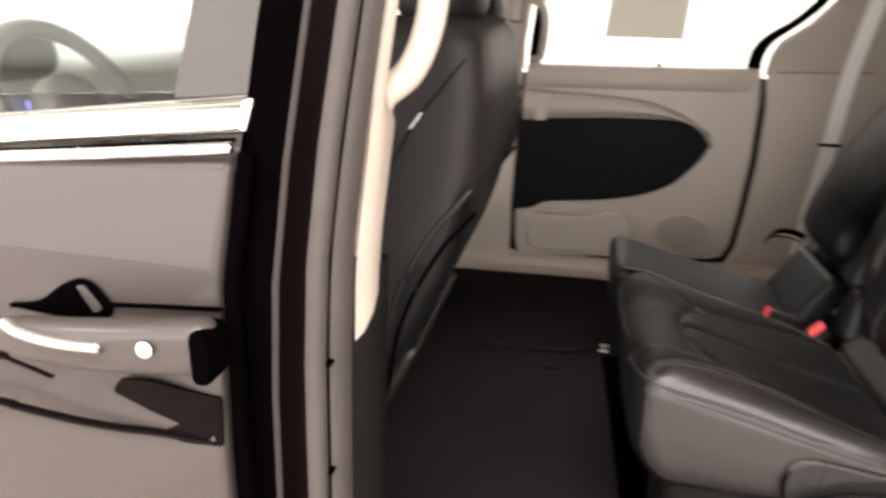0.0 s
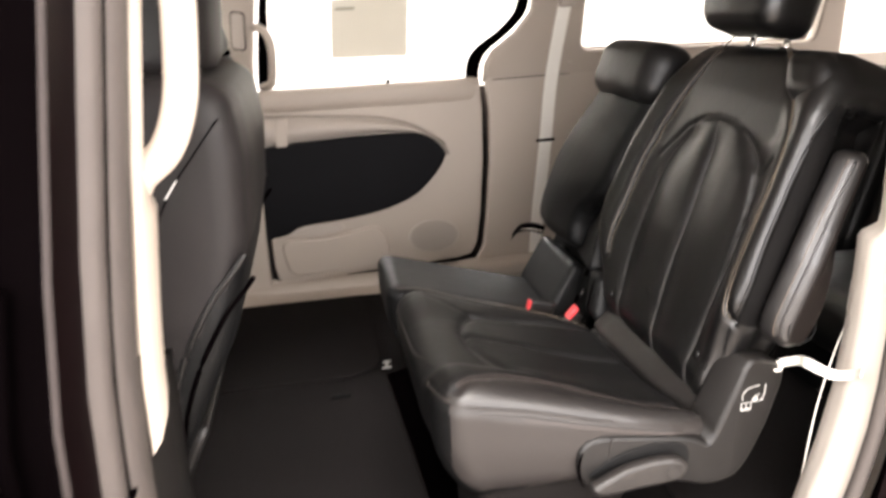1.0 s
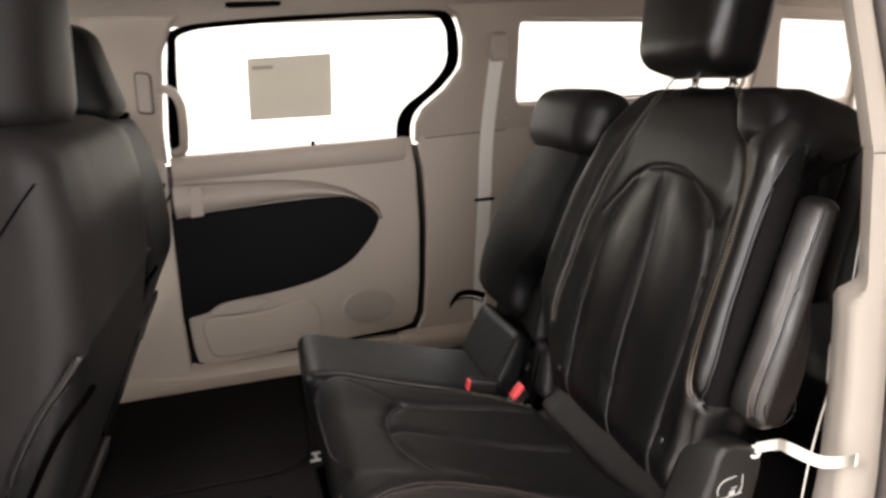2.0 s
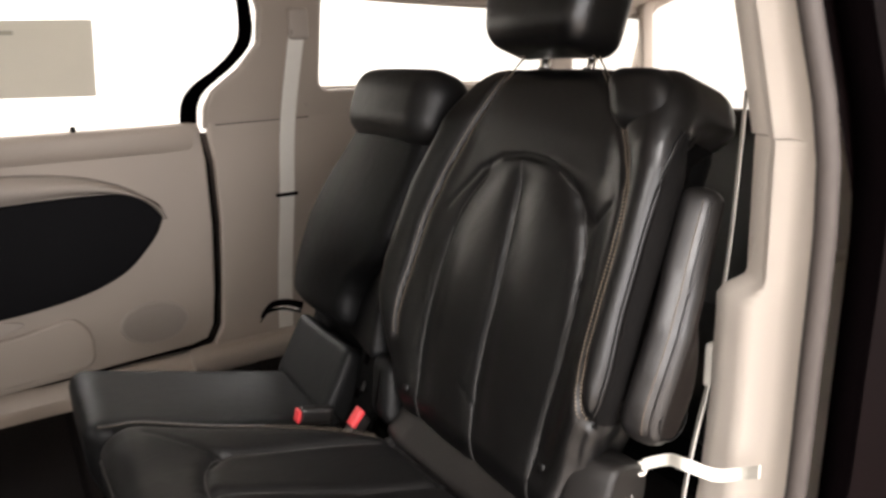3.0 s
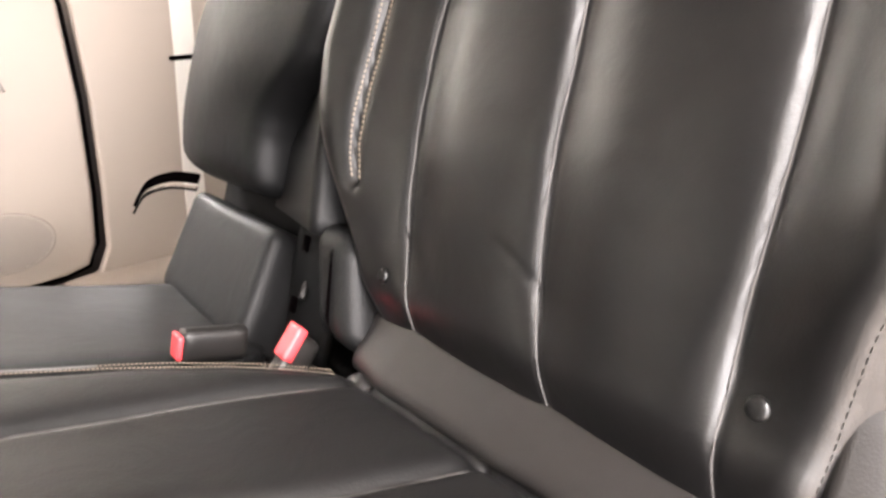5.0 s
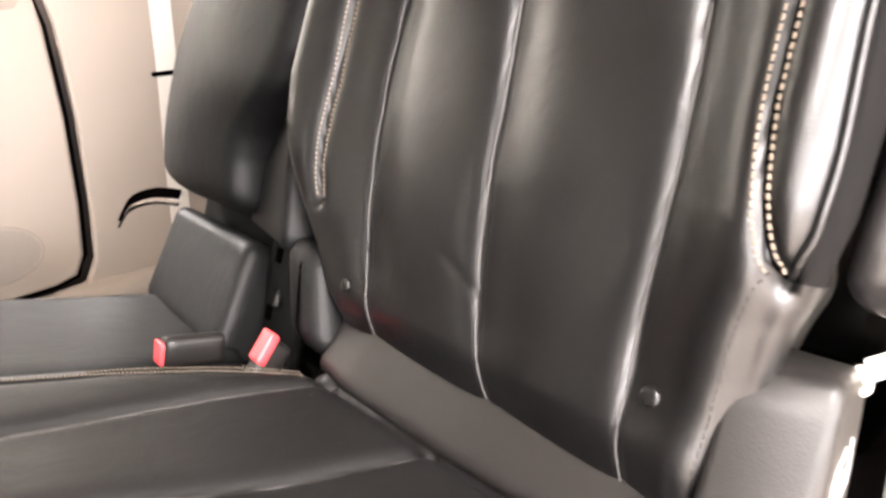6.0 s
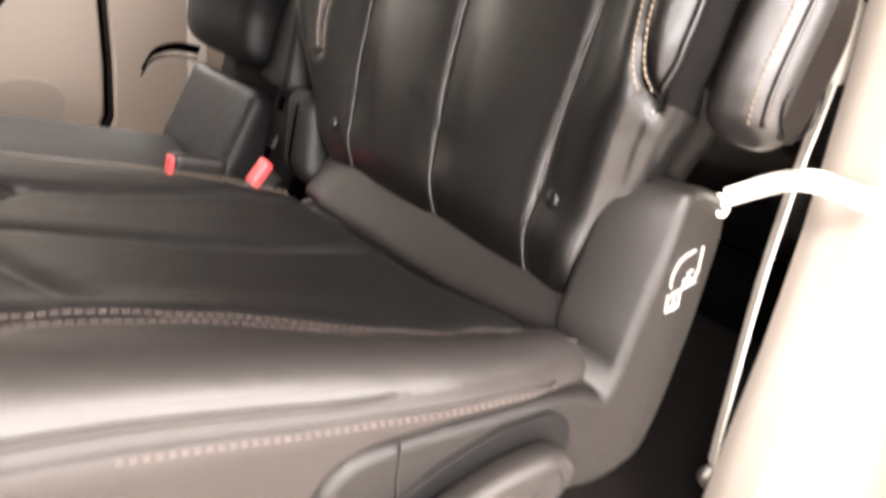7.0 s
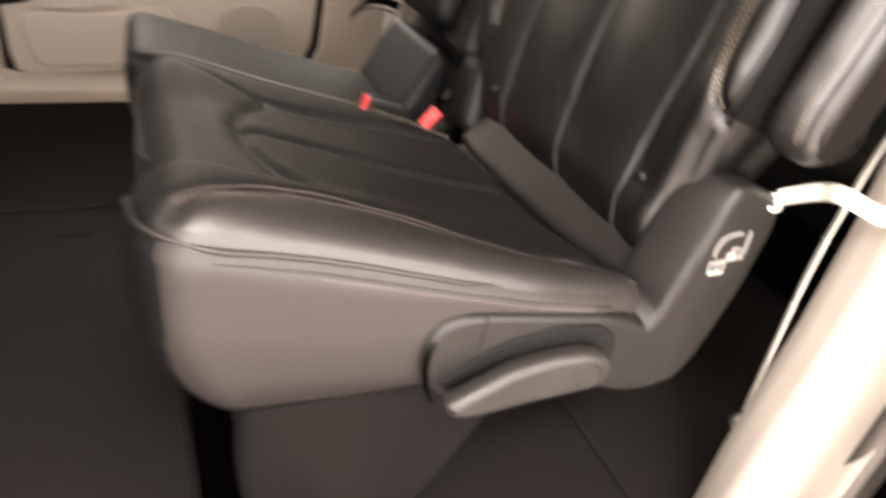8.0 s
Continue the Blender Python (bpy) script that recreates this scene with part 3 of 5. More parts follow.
def sticker():
    note = thing("window_sticker", (0.48, 0.85, 1.22), "cream paper price sheet stuck inside the side window", "paper sheet")
    q = [(0.352, 1.227), (0.597, 1.223), (0.607, 1.407), (0.364, 1.404)]
    part("sheet", plate(q, depth=0.001, bevel=0.0002, place=lambda u, v, w: far(u, v, w - 0.008)), PAPER, note)
    bars = [((0.405, lean(1.377) + 0.0068, 1.377), (0.030, 0, 0), (0, 0.0004, 0), (0, -0.0012, 0.005))]
    part("print_bar", boxes_mesh(bars), GREY_INK, note)


sticker()


def headliner():
    """Ceiling lining with rounded edges along both sides."""
    half = [(0.800, 1.500), (0.790, 1.520), (0.765, 1.540), (0.70, 1.562), (0.55, 1.580), (0.30, 1.590), (0.0, 1.592)]
    prof = half + [(-a, b) for a, b in half[-2::-1]]
    stations = [lambda a, b, x=x, d=d: (x, a, b - d) for x, d in ((-0.75, 0.04), (-0.3, 0.0), (0.4, 0.0), (1.2, 0.012), (1.9, 0.04), (2.55, 0.09))]
    part("headliner", sweep(prof, stations), HEADLINER, van, "woven beige ceiling lining")
    outer = [(a * 1.04, b + 0.045) for a, b in prof]
    outer[0], outer[-1] = (0.825, 1.500), (-0.825, 1.500)
    part("roof", sweep(outer, stations), PAINT, van, "painted roof skin")
    part("overhead_handle", rbox((0.40, 0.745, 1.548), (0.15, 0.03, 0.020), 0.008, 0.01), DARK, van, "dark coat hook rail on the ceiling edge")


headliner()


def floor_pan():
    part("carpet", plate([(-1.3, -0.80), (0.98, -0.80), (2.5, -0.80), (2.5, 0.86), (-1.3, 0.86)], depth=0.04, bevel=0.004, place=lambda u, v, w: (u, v, 0.40 + w)), CARPET, van, "black loop-pile carpet")
    lid = part("floor_hatch", plate(round_poly([(-0.10, -0.66), (0.440, -0.66), (0.427, -0.31), (0.400, 0.192), (-0.10, 0.192)], 0.02), depth=0.008, bevel=0.003, place=lambda u, v, w: (u, v, 0.424 + w)), CARPET, van, "carpeted lid of the floor bin")
    part("lid_pull", rbox((0.275, 0.10, 0.429), (0.05, 0.02, 0.006), 0.002, 0.008), DARK, lid)
    part("floor_hatch", plate(round_poly([(-0.10, 0.202), (0.31, 0.204), (0.385, 0.245), (0.400, 0.30), (0.400, 0.78), (-0.10, 0.78)], 0.02), depth=0.008, bevel=0.003, place=lambda u, v, w: (u, v, 0.424 + w)), CARPET, van)
    part("lid_gap", plate([(0.446, -0.66), (0.520, -0.66), (0.520, 0.24), (0.405, 0.196), (0.432, -0.31)], depth=0.004, bevel=0.001, place=lambda u, v, w: (u, v, 0.4215 + w)), RUBBER, van, "black recess beside the floor lid")
    latch = part("lid_latch", boxes_mesh([((0.408, 0.222, 0.430), (0.013, 0, 0), (0, 0.0035, 0), (0, 0, 0.002)), ((0.412, 0.256, 0.430), (0.011, 0, 0), (0, 0.0035, 0), (0, 0, 0.002)), ((0.410, 0.239, 0.430), (0.004, 0, 0), (0, 0.016, 0), (0, 0, 0.002))]), WHITE_INK, lid, "small white latch label on the lid")
    part("rear_mat", plate(round_poly([(0.908, -0.74), (2.3, -0.74), (2.3, 0.8), (0.908, 0.8)], 0.015), depth=0.008, bevel=0.003, place=lambda u, v, w: (u, v, 0.424 + w)), CARPET, van)
    part("door_step", sweep([(0, 0.424), (0.03, 0.428), (0.06, 0.424), (0.10, 0.414), (0.14, 0.40), (0.16, 0.36), (0.165, 0.22)],
                            [lambda a, b, x=x: (x, -0.80 - a, b) for x in (-1.3, 0.1, 0.5, 0.97, 2.5)]), PLASTIC, van, "black plastic door step")
    part("underbody", rbox((0.6, 0, 0.29), (3.9, 1.86, 0.17), 0.03, 0.3), DARK, van)


floor_pan()


# ---------------------------------------------------------------- second-row seats
LEAN = math.radians(20.7)
UPW = Vector((math.sin(LEAN), 0, math.cos(LEAN)))
FWD = Vector((-math.cos(LEAN), 0, math.sin(LEAN)))
BITE = Vector((0.835, 0, 0.775))


def on_back(y, s, u):
    """A place on a leaning backrest: across, up along it, and out of its front."""
    return BITE + UPW * s + FWD * u + Vector((0, y, 0))


SEAM_C = [(-0.392, 0.405), (-0.404, 0.30), (-0.410, 0.21), (-0.411, 0.14), (-0.422, 0.06), (-0.440, 0.010), (-0.452, -0.03)]
SEAM_R = [(-0.470, 0.400), (-0.510, 0.374), (-0.535, 0.342), (-0.551, 0.30), (-0.560, 0.22), (-0.561, 0.14), (-0.560, 0.07), (-0.563, 0.02), (-0.568, -0.03)]
SEAM_L = [(-0.318, 0.382), (-0.290, 0.345), (-0.271, 0.30), (-0.263, 0.24), (-0.261, 0.18), (-0.264, 0.12), (-0.275, 0.06), (-0.292, 0.015), (-0.305, -0.03)]
SEAM_ARCH = [(-0.245, 0.318), (-0.265, 0.345), (-0.300, 0.385), (-0.345, 0.408), (-0.395, 0.414), (-0.444, 0.411), (-0.490, 0.395), (-0.525, 0.358), (-0.552, 0.345), (-0.585, 0.372)]
BOLSTER_R = [(-0.475, 0.555), (-0.520, 0.513), (-0.558, 0.470), (-0.588, 0.430), (-0.609, 0.388), (-0.617, 0.334), (-0.617, 0.27), (-0.617, 0.205), (-0.623, 0.165), (-0.629, 0.145), (-0.637, 0.126)]
BOLSTER_LOW = [(-0.637, 0.126), (-0.628, 0.095), (-0.623, 0.065), (-0.620, 0.035), (-0.617, 0.0), (-0.615, -0.04)]
BOLSTER_L = [(-0.315, 0.56), (-0.278, 0.507), (-0.246, 0.434), (-0.222, 0.37), (-0.206, 0.30), (-0.200, 0.23), (-0.197, 0.17), (-0.198, 0.12), (-0.204, 0.09)]
EDGE_S = np.array([-0.06, -0.02, 0.03, 0.066, 0.10, 0.125, 0.16, 0.20, 0.34, 0.42, 0.45, 0.50, 0.545, 0.58])
EDGE_L = np.array([-0.250, -0.235, -0.192, -0.166, -0.145, -0.134, -0.124, -0.117, -0.134, -0.163, -0.172, -0.192, -0.225, -0.27])
EDGE_R = np.array([-0.612, -0.620, -0.626, -0.632, -0.640, -0.649, -0.658, -0.660, -0.660, -0.656, -0.648, -0.632, -0.608, -0.57])
WING = [(-0.640, 0.47), (-0.646, 0.43), (-0.648, 0.32), (-0.648, 0.25), (-0.650, 0.19), (-0.648, 0.153), (-0.643, 0.136), (-0.637, 0.125)]


def back_relief(y, s):
    """How far the padded front of the near backrest stands out."""
    y, s = np.asarray(y, float), np.asarray(s, float)
    left, right = np.interp(s, EDGE_S, EDGE_L), np.interp(s, EDGE_S, EDGE_R)
    mid, half = (left + right) / 2, (left - right) / 2
    v = (y - mid) / half
    u = 0.026 * smooth_step(np.abs(v), 0.55, 0.92) * smooth_step(s, 0.02, 0.16) * (1 - smooth_step(s, 0.44, 0.54))
    u = u + 0.004 * smooth_step(s, 0.40, 0.47) * (1 - smooth_step(np.abs(v), 0.5, 0.9))
    pts = np.stack([y, s], -1).reshape(-1, 2)
    puff = np.zeros(len(pts))
    for line, deep, wide in ((SEAM_ARCH, 0.002, 0.005), (BOLSTER_R, 0.005, 0.008), (BOLSTER_L, 0.007, 0.009), (BOLSTER_LOW, 0.005, 0.005), ([(-0.636, 0.124), (-0.646, 0.108), (-0.654, 0.092)], 0.004, 0.004), ([(-0.385, 0.076), (-0.402, 0.069), (-0.418, 0.058)], 0.0012, 0.004), (WING, 0.004, 0.0035),
                             (SEAM_C, 0.0015, 0.0022), (SEAM_R, 0.0015, 0.0022), (SEAM_L, 0.0015, 0.0022), (SEAM_ARCH, 0.002, 0.003), (BOLSTER_R, 0.004, 0.003), (BOLSTER_L, 0.004, 0.003)):
        puff -= deep * np.exp(-(near_line(pts, line) / wide) ** 2)
    # each panel rolls down to the seam on its outer side, where the next one lies lower
    for line, deep in ((SEAM_C, 0.0105), (SEAM_R, 0.0120), (SEAM_L, 0.0105)):
        ss, yy = np.array([q[1] for q in line])[::-1], np.array([q[0] for q in line])[::-1]
        d, inner = near_line(pts, line), pts[:, 0] > np.interp(pts[:, 1], ss, yy)
        puff -= deep * np.where(inner, np.exp(-d / 0.0115), np.exp(-(d / 0.035) ** 2)) * smooth_step(0.41 - pts[:, 1], 0.0, 0.05) * (0.3 + 0.7 * smooth_step(pts[:, 1], 0.0, 0.06))
    u = u + puff.reshape(y.shape) + 0.004 * np.sin(9 * s + 3 * y)
    return u - 0.030 * smooth_step(-s, -0.02, 0.06)


def near_back_mesh():
    def shape(v):
        a, s, u = v[:, 0], v[:, 1] + 0.25, v[:, 2]
        left, right = np.interp(s, EDGE_S, EDGE_L), np.interp(s, EDGE_S, EDGE_R)
        y = (left + right) / 2 + a / 0.27 * (left - right) / 2
        front = smooth_step(u, -0.02, 0.05)
        y = y + (0.022 + 0.040 * smooth_step(s, 0.11, 0.20)) * smooth_step(-(u - 0.065), 0.028, 0.080) * smooth_step(-y, 0.50, 0.62) * (1 - smooth_step(s, 0.44, 0.50))
        u2 = u - 0.065 + front * back_relief(y, s) + 0.022 * smooth_step(s, 0.5, 0.56) * (u - 0.065) / 0.13
        return np.array([tuple(on_back(*q)) for q in zip(y, s, u2)])
    return rbox((0, 0, 0), (0.54, 0.60, 0.13), 0.040, 0.0035, shape, "backrest")


def edge_drop(y, s):
    """How far the rounded outer edge of the backrest falls away."""
    left, right = np.interp(s, EDGE_S, EDGE_L), np.interp(s, EDGE_S, EDGE_R)
    d = min(0.0385, max(0.0, abs((y - (left + right) / 2) / ((left - right) / 2) * 0.27) - 0.23))
    return 0.04 - math.sqrt(0.0016 - d * d)


def back_line(line, lift=0.001, per=6, shift=0.0):
    pts = curve_pts([(y + shift, s) for y, s in line], per)
    return [on_back(p.x, p.y, float(back_relief(np.array([p.x]), np.array([p.y]))[0]) + lift) for p in pts]


CUSH_FAR = [(0.415, -0.143), (0.50, -0.168), (0.549, -0.182), (0.633, -0.205), (0.712, -0.232), (0.788, -0.265)]
CUSH_NEAR = [(0.445, -0.635), (0.475, -0.612), (0.525, -0.586), (0.595, -0.580), (0.683, -0.588), (0.756, -0.595), (0.829, -0.602)]
CUSH_A = [(0.470, -0.196), (0.510, -0.230), (0.552, -0.266), (0.63, -0.268), (0.70, -0.273), (0.812, -0.287)]
CUSH_ARCH = [(0.552, -0.266), (0.526, -0.292), (0.512, -0.34), (0.514, -0.40), (0.532, -0.448), (0.56, -0.49), (0.595, -0.525), (0.612, -0.54)]
CUSH_B = [(0.513, -0.360), (0.60, -0.376), (0.70, -0.408), (0.81, -0.428)]
CUSH_REAR = [(0.802, -0.25), (0.805, -0.33), (0.811, -0.43), (0.816, -0.50), (0.824, -0.55), (0.836, -0.605)]
CUSH_BASE = 0.6346      # underside of the near cushion


def cushion_top(x, y):
    """The height of the near cushion's upper side: a hollow seat between raised bolsters, falling to the rear."""
    x, y = np.asarray(x, float), np.asarray(y, float)
    z = 0.776 - 0.22 * (x - 0.552) - 0.012 * smooth_step(0.47 - x, 0.0, 0.06)
    z = z + np.interp(x, (0.42, 0.475, 0.525, 0.595, 0.683, 0.756, 0.83), (0.052, 0.050, 0.042, 0.031, 0.019, 0.012, 0.010)) * smooth_step(-y, 0.47, 0.585)
    z = z + np.interp(x, (0.5, 0.62, 0.72, 0.80, 0.85), (0.0, 0.004, 0.011, 0.012, 0.008)) * smooth_step(-y, 0.59, 0.635)
    z = z + np.interp(x, (0.45, 0.70, 0.79), (0.012, 0.010, 0.014)) * smooth_step(y, -0.30, -0.20)
    pts = np.stack([x, y], -1).reshape(-1, 2)
    puff = np.zeros(len(pts))
    for line, deep, wide in ((CUSH_NEAR, 0.006, 0.009), (CUSH_ARCH, 0.005, 0.010), (CUSH_REAR, 0.006, 0.008), (CUSH_FAR, 0.003, 0.004),
                             (CUSH_A, 0.003, 0.004), (CUSH_ARCH, 0.003, 0.004), (CUSH_B, 0.003, 0.004), (CUSH_REAR, 0.004, 0.003)):
        puff -= deep * np.exp(-(near_line(pts, line) / wide) ** 2)
    for line in (CUSH_A[2:], CUSH_B):
        xx, yy = np.array([q[0] for q in line]), np.array([q[1] for q in line])
        inner = pts[:, 1] > np.interp(pts[:, 0], xx, yy)
        puff -= 0.006 * np.exp(-(near_line(pts, line) / np.where(inner, 0.011, 0.0045)) ** 2)
    return z + puff.reshape(x.shape) + 0.002 * np.sin(23 * x + 11 * y)


def near_cushion_mesh():
    def shape(v):
        x, w = 0.638 + v[:, 0], v[:, 2]
        inner = np.interp(x, (0.41, 0.50, 0.585, 0.645, 0.72, 0.785, 0.87), (-0.125, -0.148, -0.170, -0.187, -0.213, -0.245, -0.262))
        outer = np.interp(x, (0.41, 0.78, 0.87), (-0.661, -0.661, -0.645))
        y = (inner + outer) / 2 + v[:, 1] / 0.253 * (inner - outer) / 2
        t = (0.739 + np.where(w < 0, w * 1.20, w) - CUSH_BASE) / (0.826 - CUSH_BASE)
        z = CUSH_BASE + t * (cushion_top(x, y) - CUSH_BASE)
        # the outer flank drops straight, the front tucks in below
        x = x + 0.030 * smooth_step(-w, 0.0, 0.09) * smooth_step(0.60 - x, 0.0, 0.15)
        z = z + 0.012 * smooth_step(-w, 0.05, 0.09) * smooth_step(x, 0.5, 0.7)
        y = y + 0.006 * smooth_step(-w, 0.0, 0.08) * smooth_step(-0.5 - y, 0.0, 0.1)
        return np.stack([x, y, z], -1)
    return rbox((0, 0, 0), (0.46, 0.506, 0.174), 0.048, 0.0045, shape, "cushion")


def cushion_line(line, lift=0.001, shift=0.0):
    pts = curve_pts([(x, y + shift) for x, y in line], 6)
    return [Vector((p.x, p.y, float(cushion_top(np.array([p.x]), np.array([p.y]))[0]) + lift)) for p in pts]


def headrest_mesh(centre_y, s, half_w, half_h, depth, u):
    def shape(v):
        a, b, c = v[:, 0], v[:, 1], v[:, 2]
        a = a * (1 - 0.10 * smooth_step(-b, 0, half_h))
        c = c + 0.015 * np.cos(a / half_w * 1.3) + 0.02 * b / half_h
        return np.array([tuple(on_back(centre_y + p, s + q, u + r)) for p, q, r in zip(a, b, c)])
    return rbox((0, 0, 0), (2 * half_w, 2 * half_h, depth), min(0.032, depth * 0.45), 0.010, shape, "headrest")


SHIELD = [(0.646, 0.648), (0.628, 0.664), (0.620, 0.690), (0.623, 0.716), (0.636, 0.732), (0.660, 0.738), (0.70, 0.733), (0.75, 0.725), (0.794, 0.719), (0.820, 0.709), (0.839, 0.698),
          (0.846, 0.708), (0.876, 0.786), (0.892, 0.823), (0.902, 0.834), (0.918, 0.834), (0.956, 0.818), (0.970, 0.800), (0.970, 0.778), (0.948, 0.712), (0.918, 0.655), (0.898, 0.632),
          (0.870, 0.621), (0.838, 0.620), (0.80, 0.632), (0.76, 0.645), (0.70, 0.646)]


WELT_X, WELT_Z = (0.41, 0.48, 0.55, 0.62, 0.715, 0.80, 0.85), (0.824, 0.810, 0.793, 0.773, 0.748, 0.730, 0.726)
FRONT_Y, FRONT_Z = (-0.62, -0.56, -0.50, -0.40, -0.30, -0.14), (0.822, 0.810, 0.795, 0.775, 0.768, 0.768)


def welt_height(x, y):
    """The height of the sewn welt, along the flank and round the front."""
    return float(np.interp(y, FRONT_Y, FRONT_Z)) if x < 0.47 and y > -0.62 else float(np.interp(x, WELT_X, WELT_Z))


def cover_point(u, v, w):
    """The moulded side cover: its upright has a slanting front face."""
    k = w / 0.054 + 0.5
    f = max(float(smooth_step(v, 0.69, 0.74) * smooth_step(0.97 - u, 0.0, 0.06)), math.exp(-((u - 0.835) ** 2 + (v - 0.70) ** 2) / 0.0005))
    rise = math.exp(-((u - 0.835) ** 2 + (v - 0.70) ** 2) / 0.0006)
    return (u - 0.024 * k * f, -0.640 + w + 0.22 * max(0.0, u - 0.885), v + 0.022 * k * rise)


def near_seat():
    seat = thing("second_row_seat", (0.65, -0.40, 0.42), "black leather second-row seat with painted seam highlights and a folded-up armrest", "car seat")
    whole = near_back_mesh()
    pts, loops = [tuple(v.co) for v in whole.vertices], [tuple(f.vertices) for f in whole.polygons]
    wing_s, wing_y = [q[1] for q in WING[::-1]], [q[0] for q in WING[::-1]]
    def flank(f):
        c = sum((Vector(pts[i]) for i in f), Vector()) / len(f)
        q = (c - BITE).dot(UPW)
        return (0.125 < q < 0.47 and c.y < float(np.interp(q, wing_s, wing_y))) or (c.y < -0.55 and 0.15 < q < 0.47 and (c - BITE).dot(FWD) < -0.03)
    sides = [flank(f) for f in loops]
    back = part("backrest", piece(pts, [f for f, k in zip(loops, sides) if not k], "backrest"), LEATHER, seat, "tall padded black leather backrest with three panels")
    part("side_panel", piece(pts, [f for f, k in zip(loops, sides) if k], "side_panel"), CLOTH_BLACK, back, "dull black side of the backrest behind its piping")
    for line in (BOLSTER_R, BOLSTER_L):
        part("stitching", stitches(back_line(line, 0.0006, 8, 0.0045), FWD, 0.0030, 0.0017, 0.00055), THREAD, back, "tan double stitching")
        part("stitching", stitches(back_line(line, 0.0006, 8, -0.0045), FWD, 0.0030, 0.0017, 0.00055), THREAD, back, "tan double stitching")
        part("seam", tube(back_line(line, 0.0004, 8), 0.0011, 6), RUBBER, back, "dark seam between the stitching")
    # pale tubes paint the glint where each panel rolls to its seam
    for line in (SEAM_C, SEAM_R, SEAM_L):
        part("seam_glint", tube(back_line(line, 0.0004, 8, 0.0014), 0.0008, 6), SEAM_GLINT, back, "sewn seam edge, its highlight put into a pale tube")
    part("stitching", stitches(back_line(BOLSTER_LOW, 0.0008, 8, 0.004), FWD, 0.0032, 0.0022, 0.0003), LEATHER, back, "black stitching")
    piping = [on_back(p.x, p.y, float(back_relief(np.array([p.x]), np.array([p.y]))[0]) - edge_drop(p.x, p.y) + 0.002) for p in curve_pts(WING, 6)]
    part("piping", tube(piping, 0.0022, 8), LEATHER, back, "thin leather piping along the outer wing")
    for y, q in ((-0.265, 0.021), (-0.578, 0.041)):
        u = float(back_relief(np.array([y]), np.array([q]))[0])
        part("button", disc(on_back(y, q, u + 0.0002), FWD, 0.0064, 0.0032, 24, dome=0.3), LEATHER, back, "small round black button")
    def roll(v):
        return np.array([tuple(on_back(-0.196 + a + 0.45 * b, -0.006 + b, -0.030 + c - 0.09 * (a + 0.02))) for a, b, c in v])
    pad = part("inner_roll", rbox((0, 0, 0), (0.074, 0.100, 0.075), 0.024, 0.006, roll), LEATHER_MATT, seat, "rounded leather pad at the inner foot of the back")
    ridge = [on_back(-0.2015 + 0.25 * b, b - 0.006, 0.0068 - 0.6 * max(0.0, abs(b) - 0.028)) for b in np.linspace(-0.043, 0.043, 16)]
    part("piping", tube(ridge, 0.0016, 6), RUBBER, pad)
    # rear shell
    part("rear_shell", rbox((0, 0, 0), (0.40, 0.50, 0.05), 0.02, 0.03, lambda v: np.array([tuple(on_back(-0.390 + a, 0.24 + b, -0.125 + c)) for a, b, c in v])), DARK, seat)
    # shoulder wrap at the outer upper corner, with its tag
    def wrap(v):
        return np.array([tuple(on_back(-0.570 + a + 0.50 * b + 0.85 * max(0.0, -c), 0.500 + b, -0.045 + c)) for a, b, c in v])
    pad = part("shoulder_pad", rbox((0, 0, 0), (0.10, 0.085, 0.128), 0.030, 0.008, wrap), LEATHER, back, "stitched leather corner piece")
    tag = part("airbag_tag", rbox((0, 0, 0), (0.003, 0.022, 0.008), 0.0012, 0.004, lambda v: np.array([tuple(on_back(-0.6205 + a + 0.5 * b, 0.500 + b, -0.025 + c)) for a, b, c in v])), WHITE_INK, pad, "small white woven tag with dark bars")
    part("tag_bar", boxes_mesh([(on_back(-0.6222 + 0.5 * (k * 0.005 - 0.010), 0.490 + k * 0.005, -0.025), (0, 0.0007, 0), UPW * 0.0014, FWD * 0.0032) for k in range(1, 4)]), DARK, tag)
    # headrest on two posts
    rest = part("headrest", headrest_mesh(-0.372, 0.665, 0.115, 0.105, 0.105, 0.010), LEATHER, seat, "raised black leather headrest")
    for y in (-0.335, -0.430):
        part("post", tube([on_back(y, 0.50, -0.045), on_back(y, 0.60, -0.030)], 0.006, 12), CHROME, rest, "chrome post")
        part("post_sleeve", tube([on_back(y, 0.530, -0.044), on_back(y, 0.552, -0.040)], 0.013, 12), PLASTIC, rest)
    # cushion
    whole = near_cushion_mesh()
    pts = [tuple(v.co) for v in whole.vertices]
    loops = [tuple(f.vertices) for f in whole.polygons]
    co = np.array(pts)
    gap = co[:, 2] - np.where((co[:, 0] < 0.47) & (co[:, 1] > -0.62), np.interp(co[:, 1], FRONT_Y, FRONT_Z), np.interp(co[:, 0], WELT_X, WELT_Z))
    dent = 0.0022 * np.exp(-(gap / 0.006) ** 2)
    co[:, 1] += dent * smooth_step(-0.58 - co[:, 1], 0.0, 0.05)
    co[:, 0] += dent * smooth_step(0.46 - co[:, 0], 0.0, 0.04)
    pts = [tuple(q) for q in co]
    def outer_y(x, z):
        """The outer side of the cushion at a height."""
        side = co[co[:, 1] < -0.56]
        d = np.hypot(side[:, 0] - x, side[:, 2] - z)
        near = np.argsort(d)[:5]
        w = 1 / (d[near] + 0.0008)
        return float((side[near, 1] * w).sum() / w.sum())
    def front_x(y, z):
        side = co[co[:, 0] < 0.50]
        d = np.hypot(side[:, 1] - y, side[:, 2] - z)
        near = np.argsort(d)[:5]
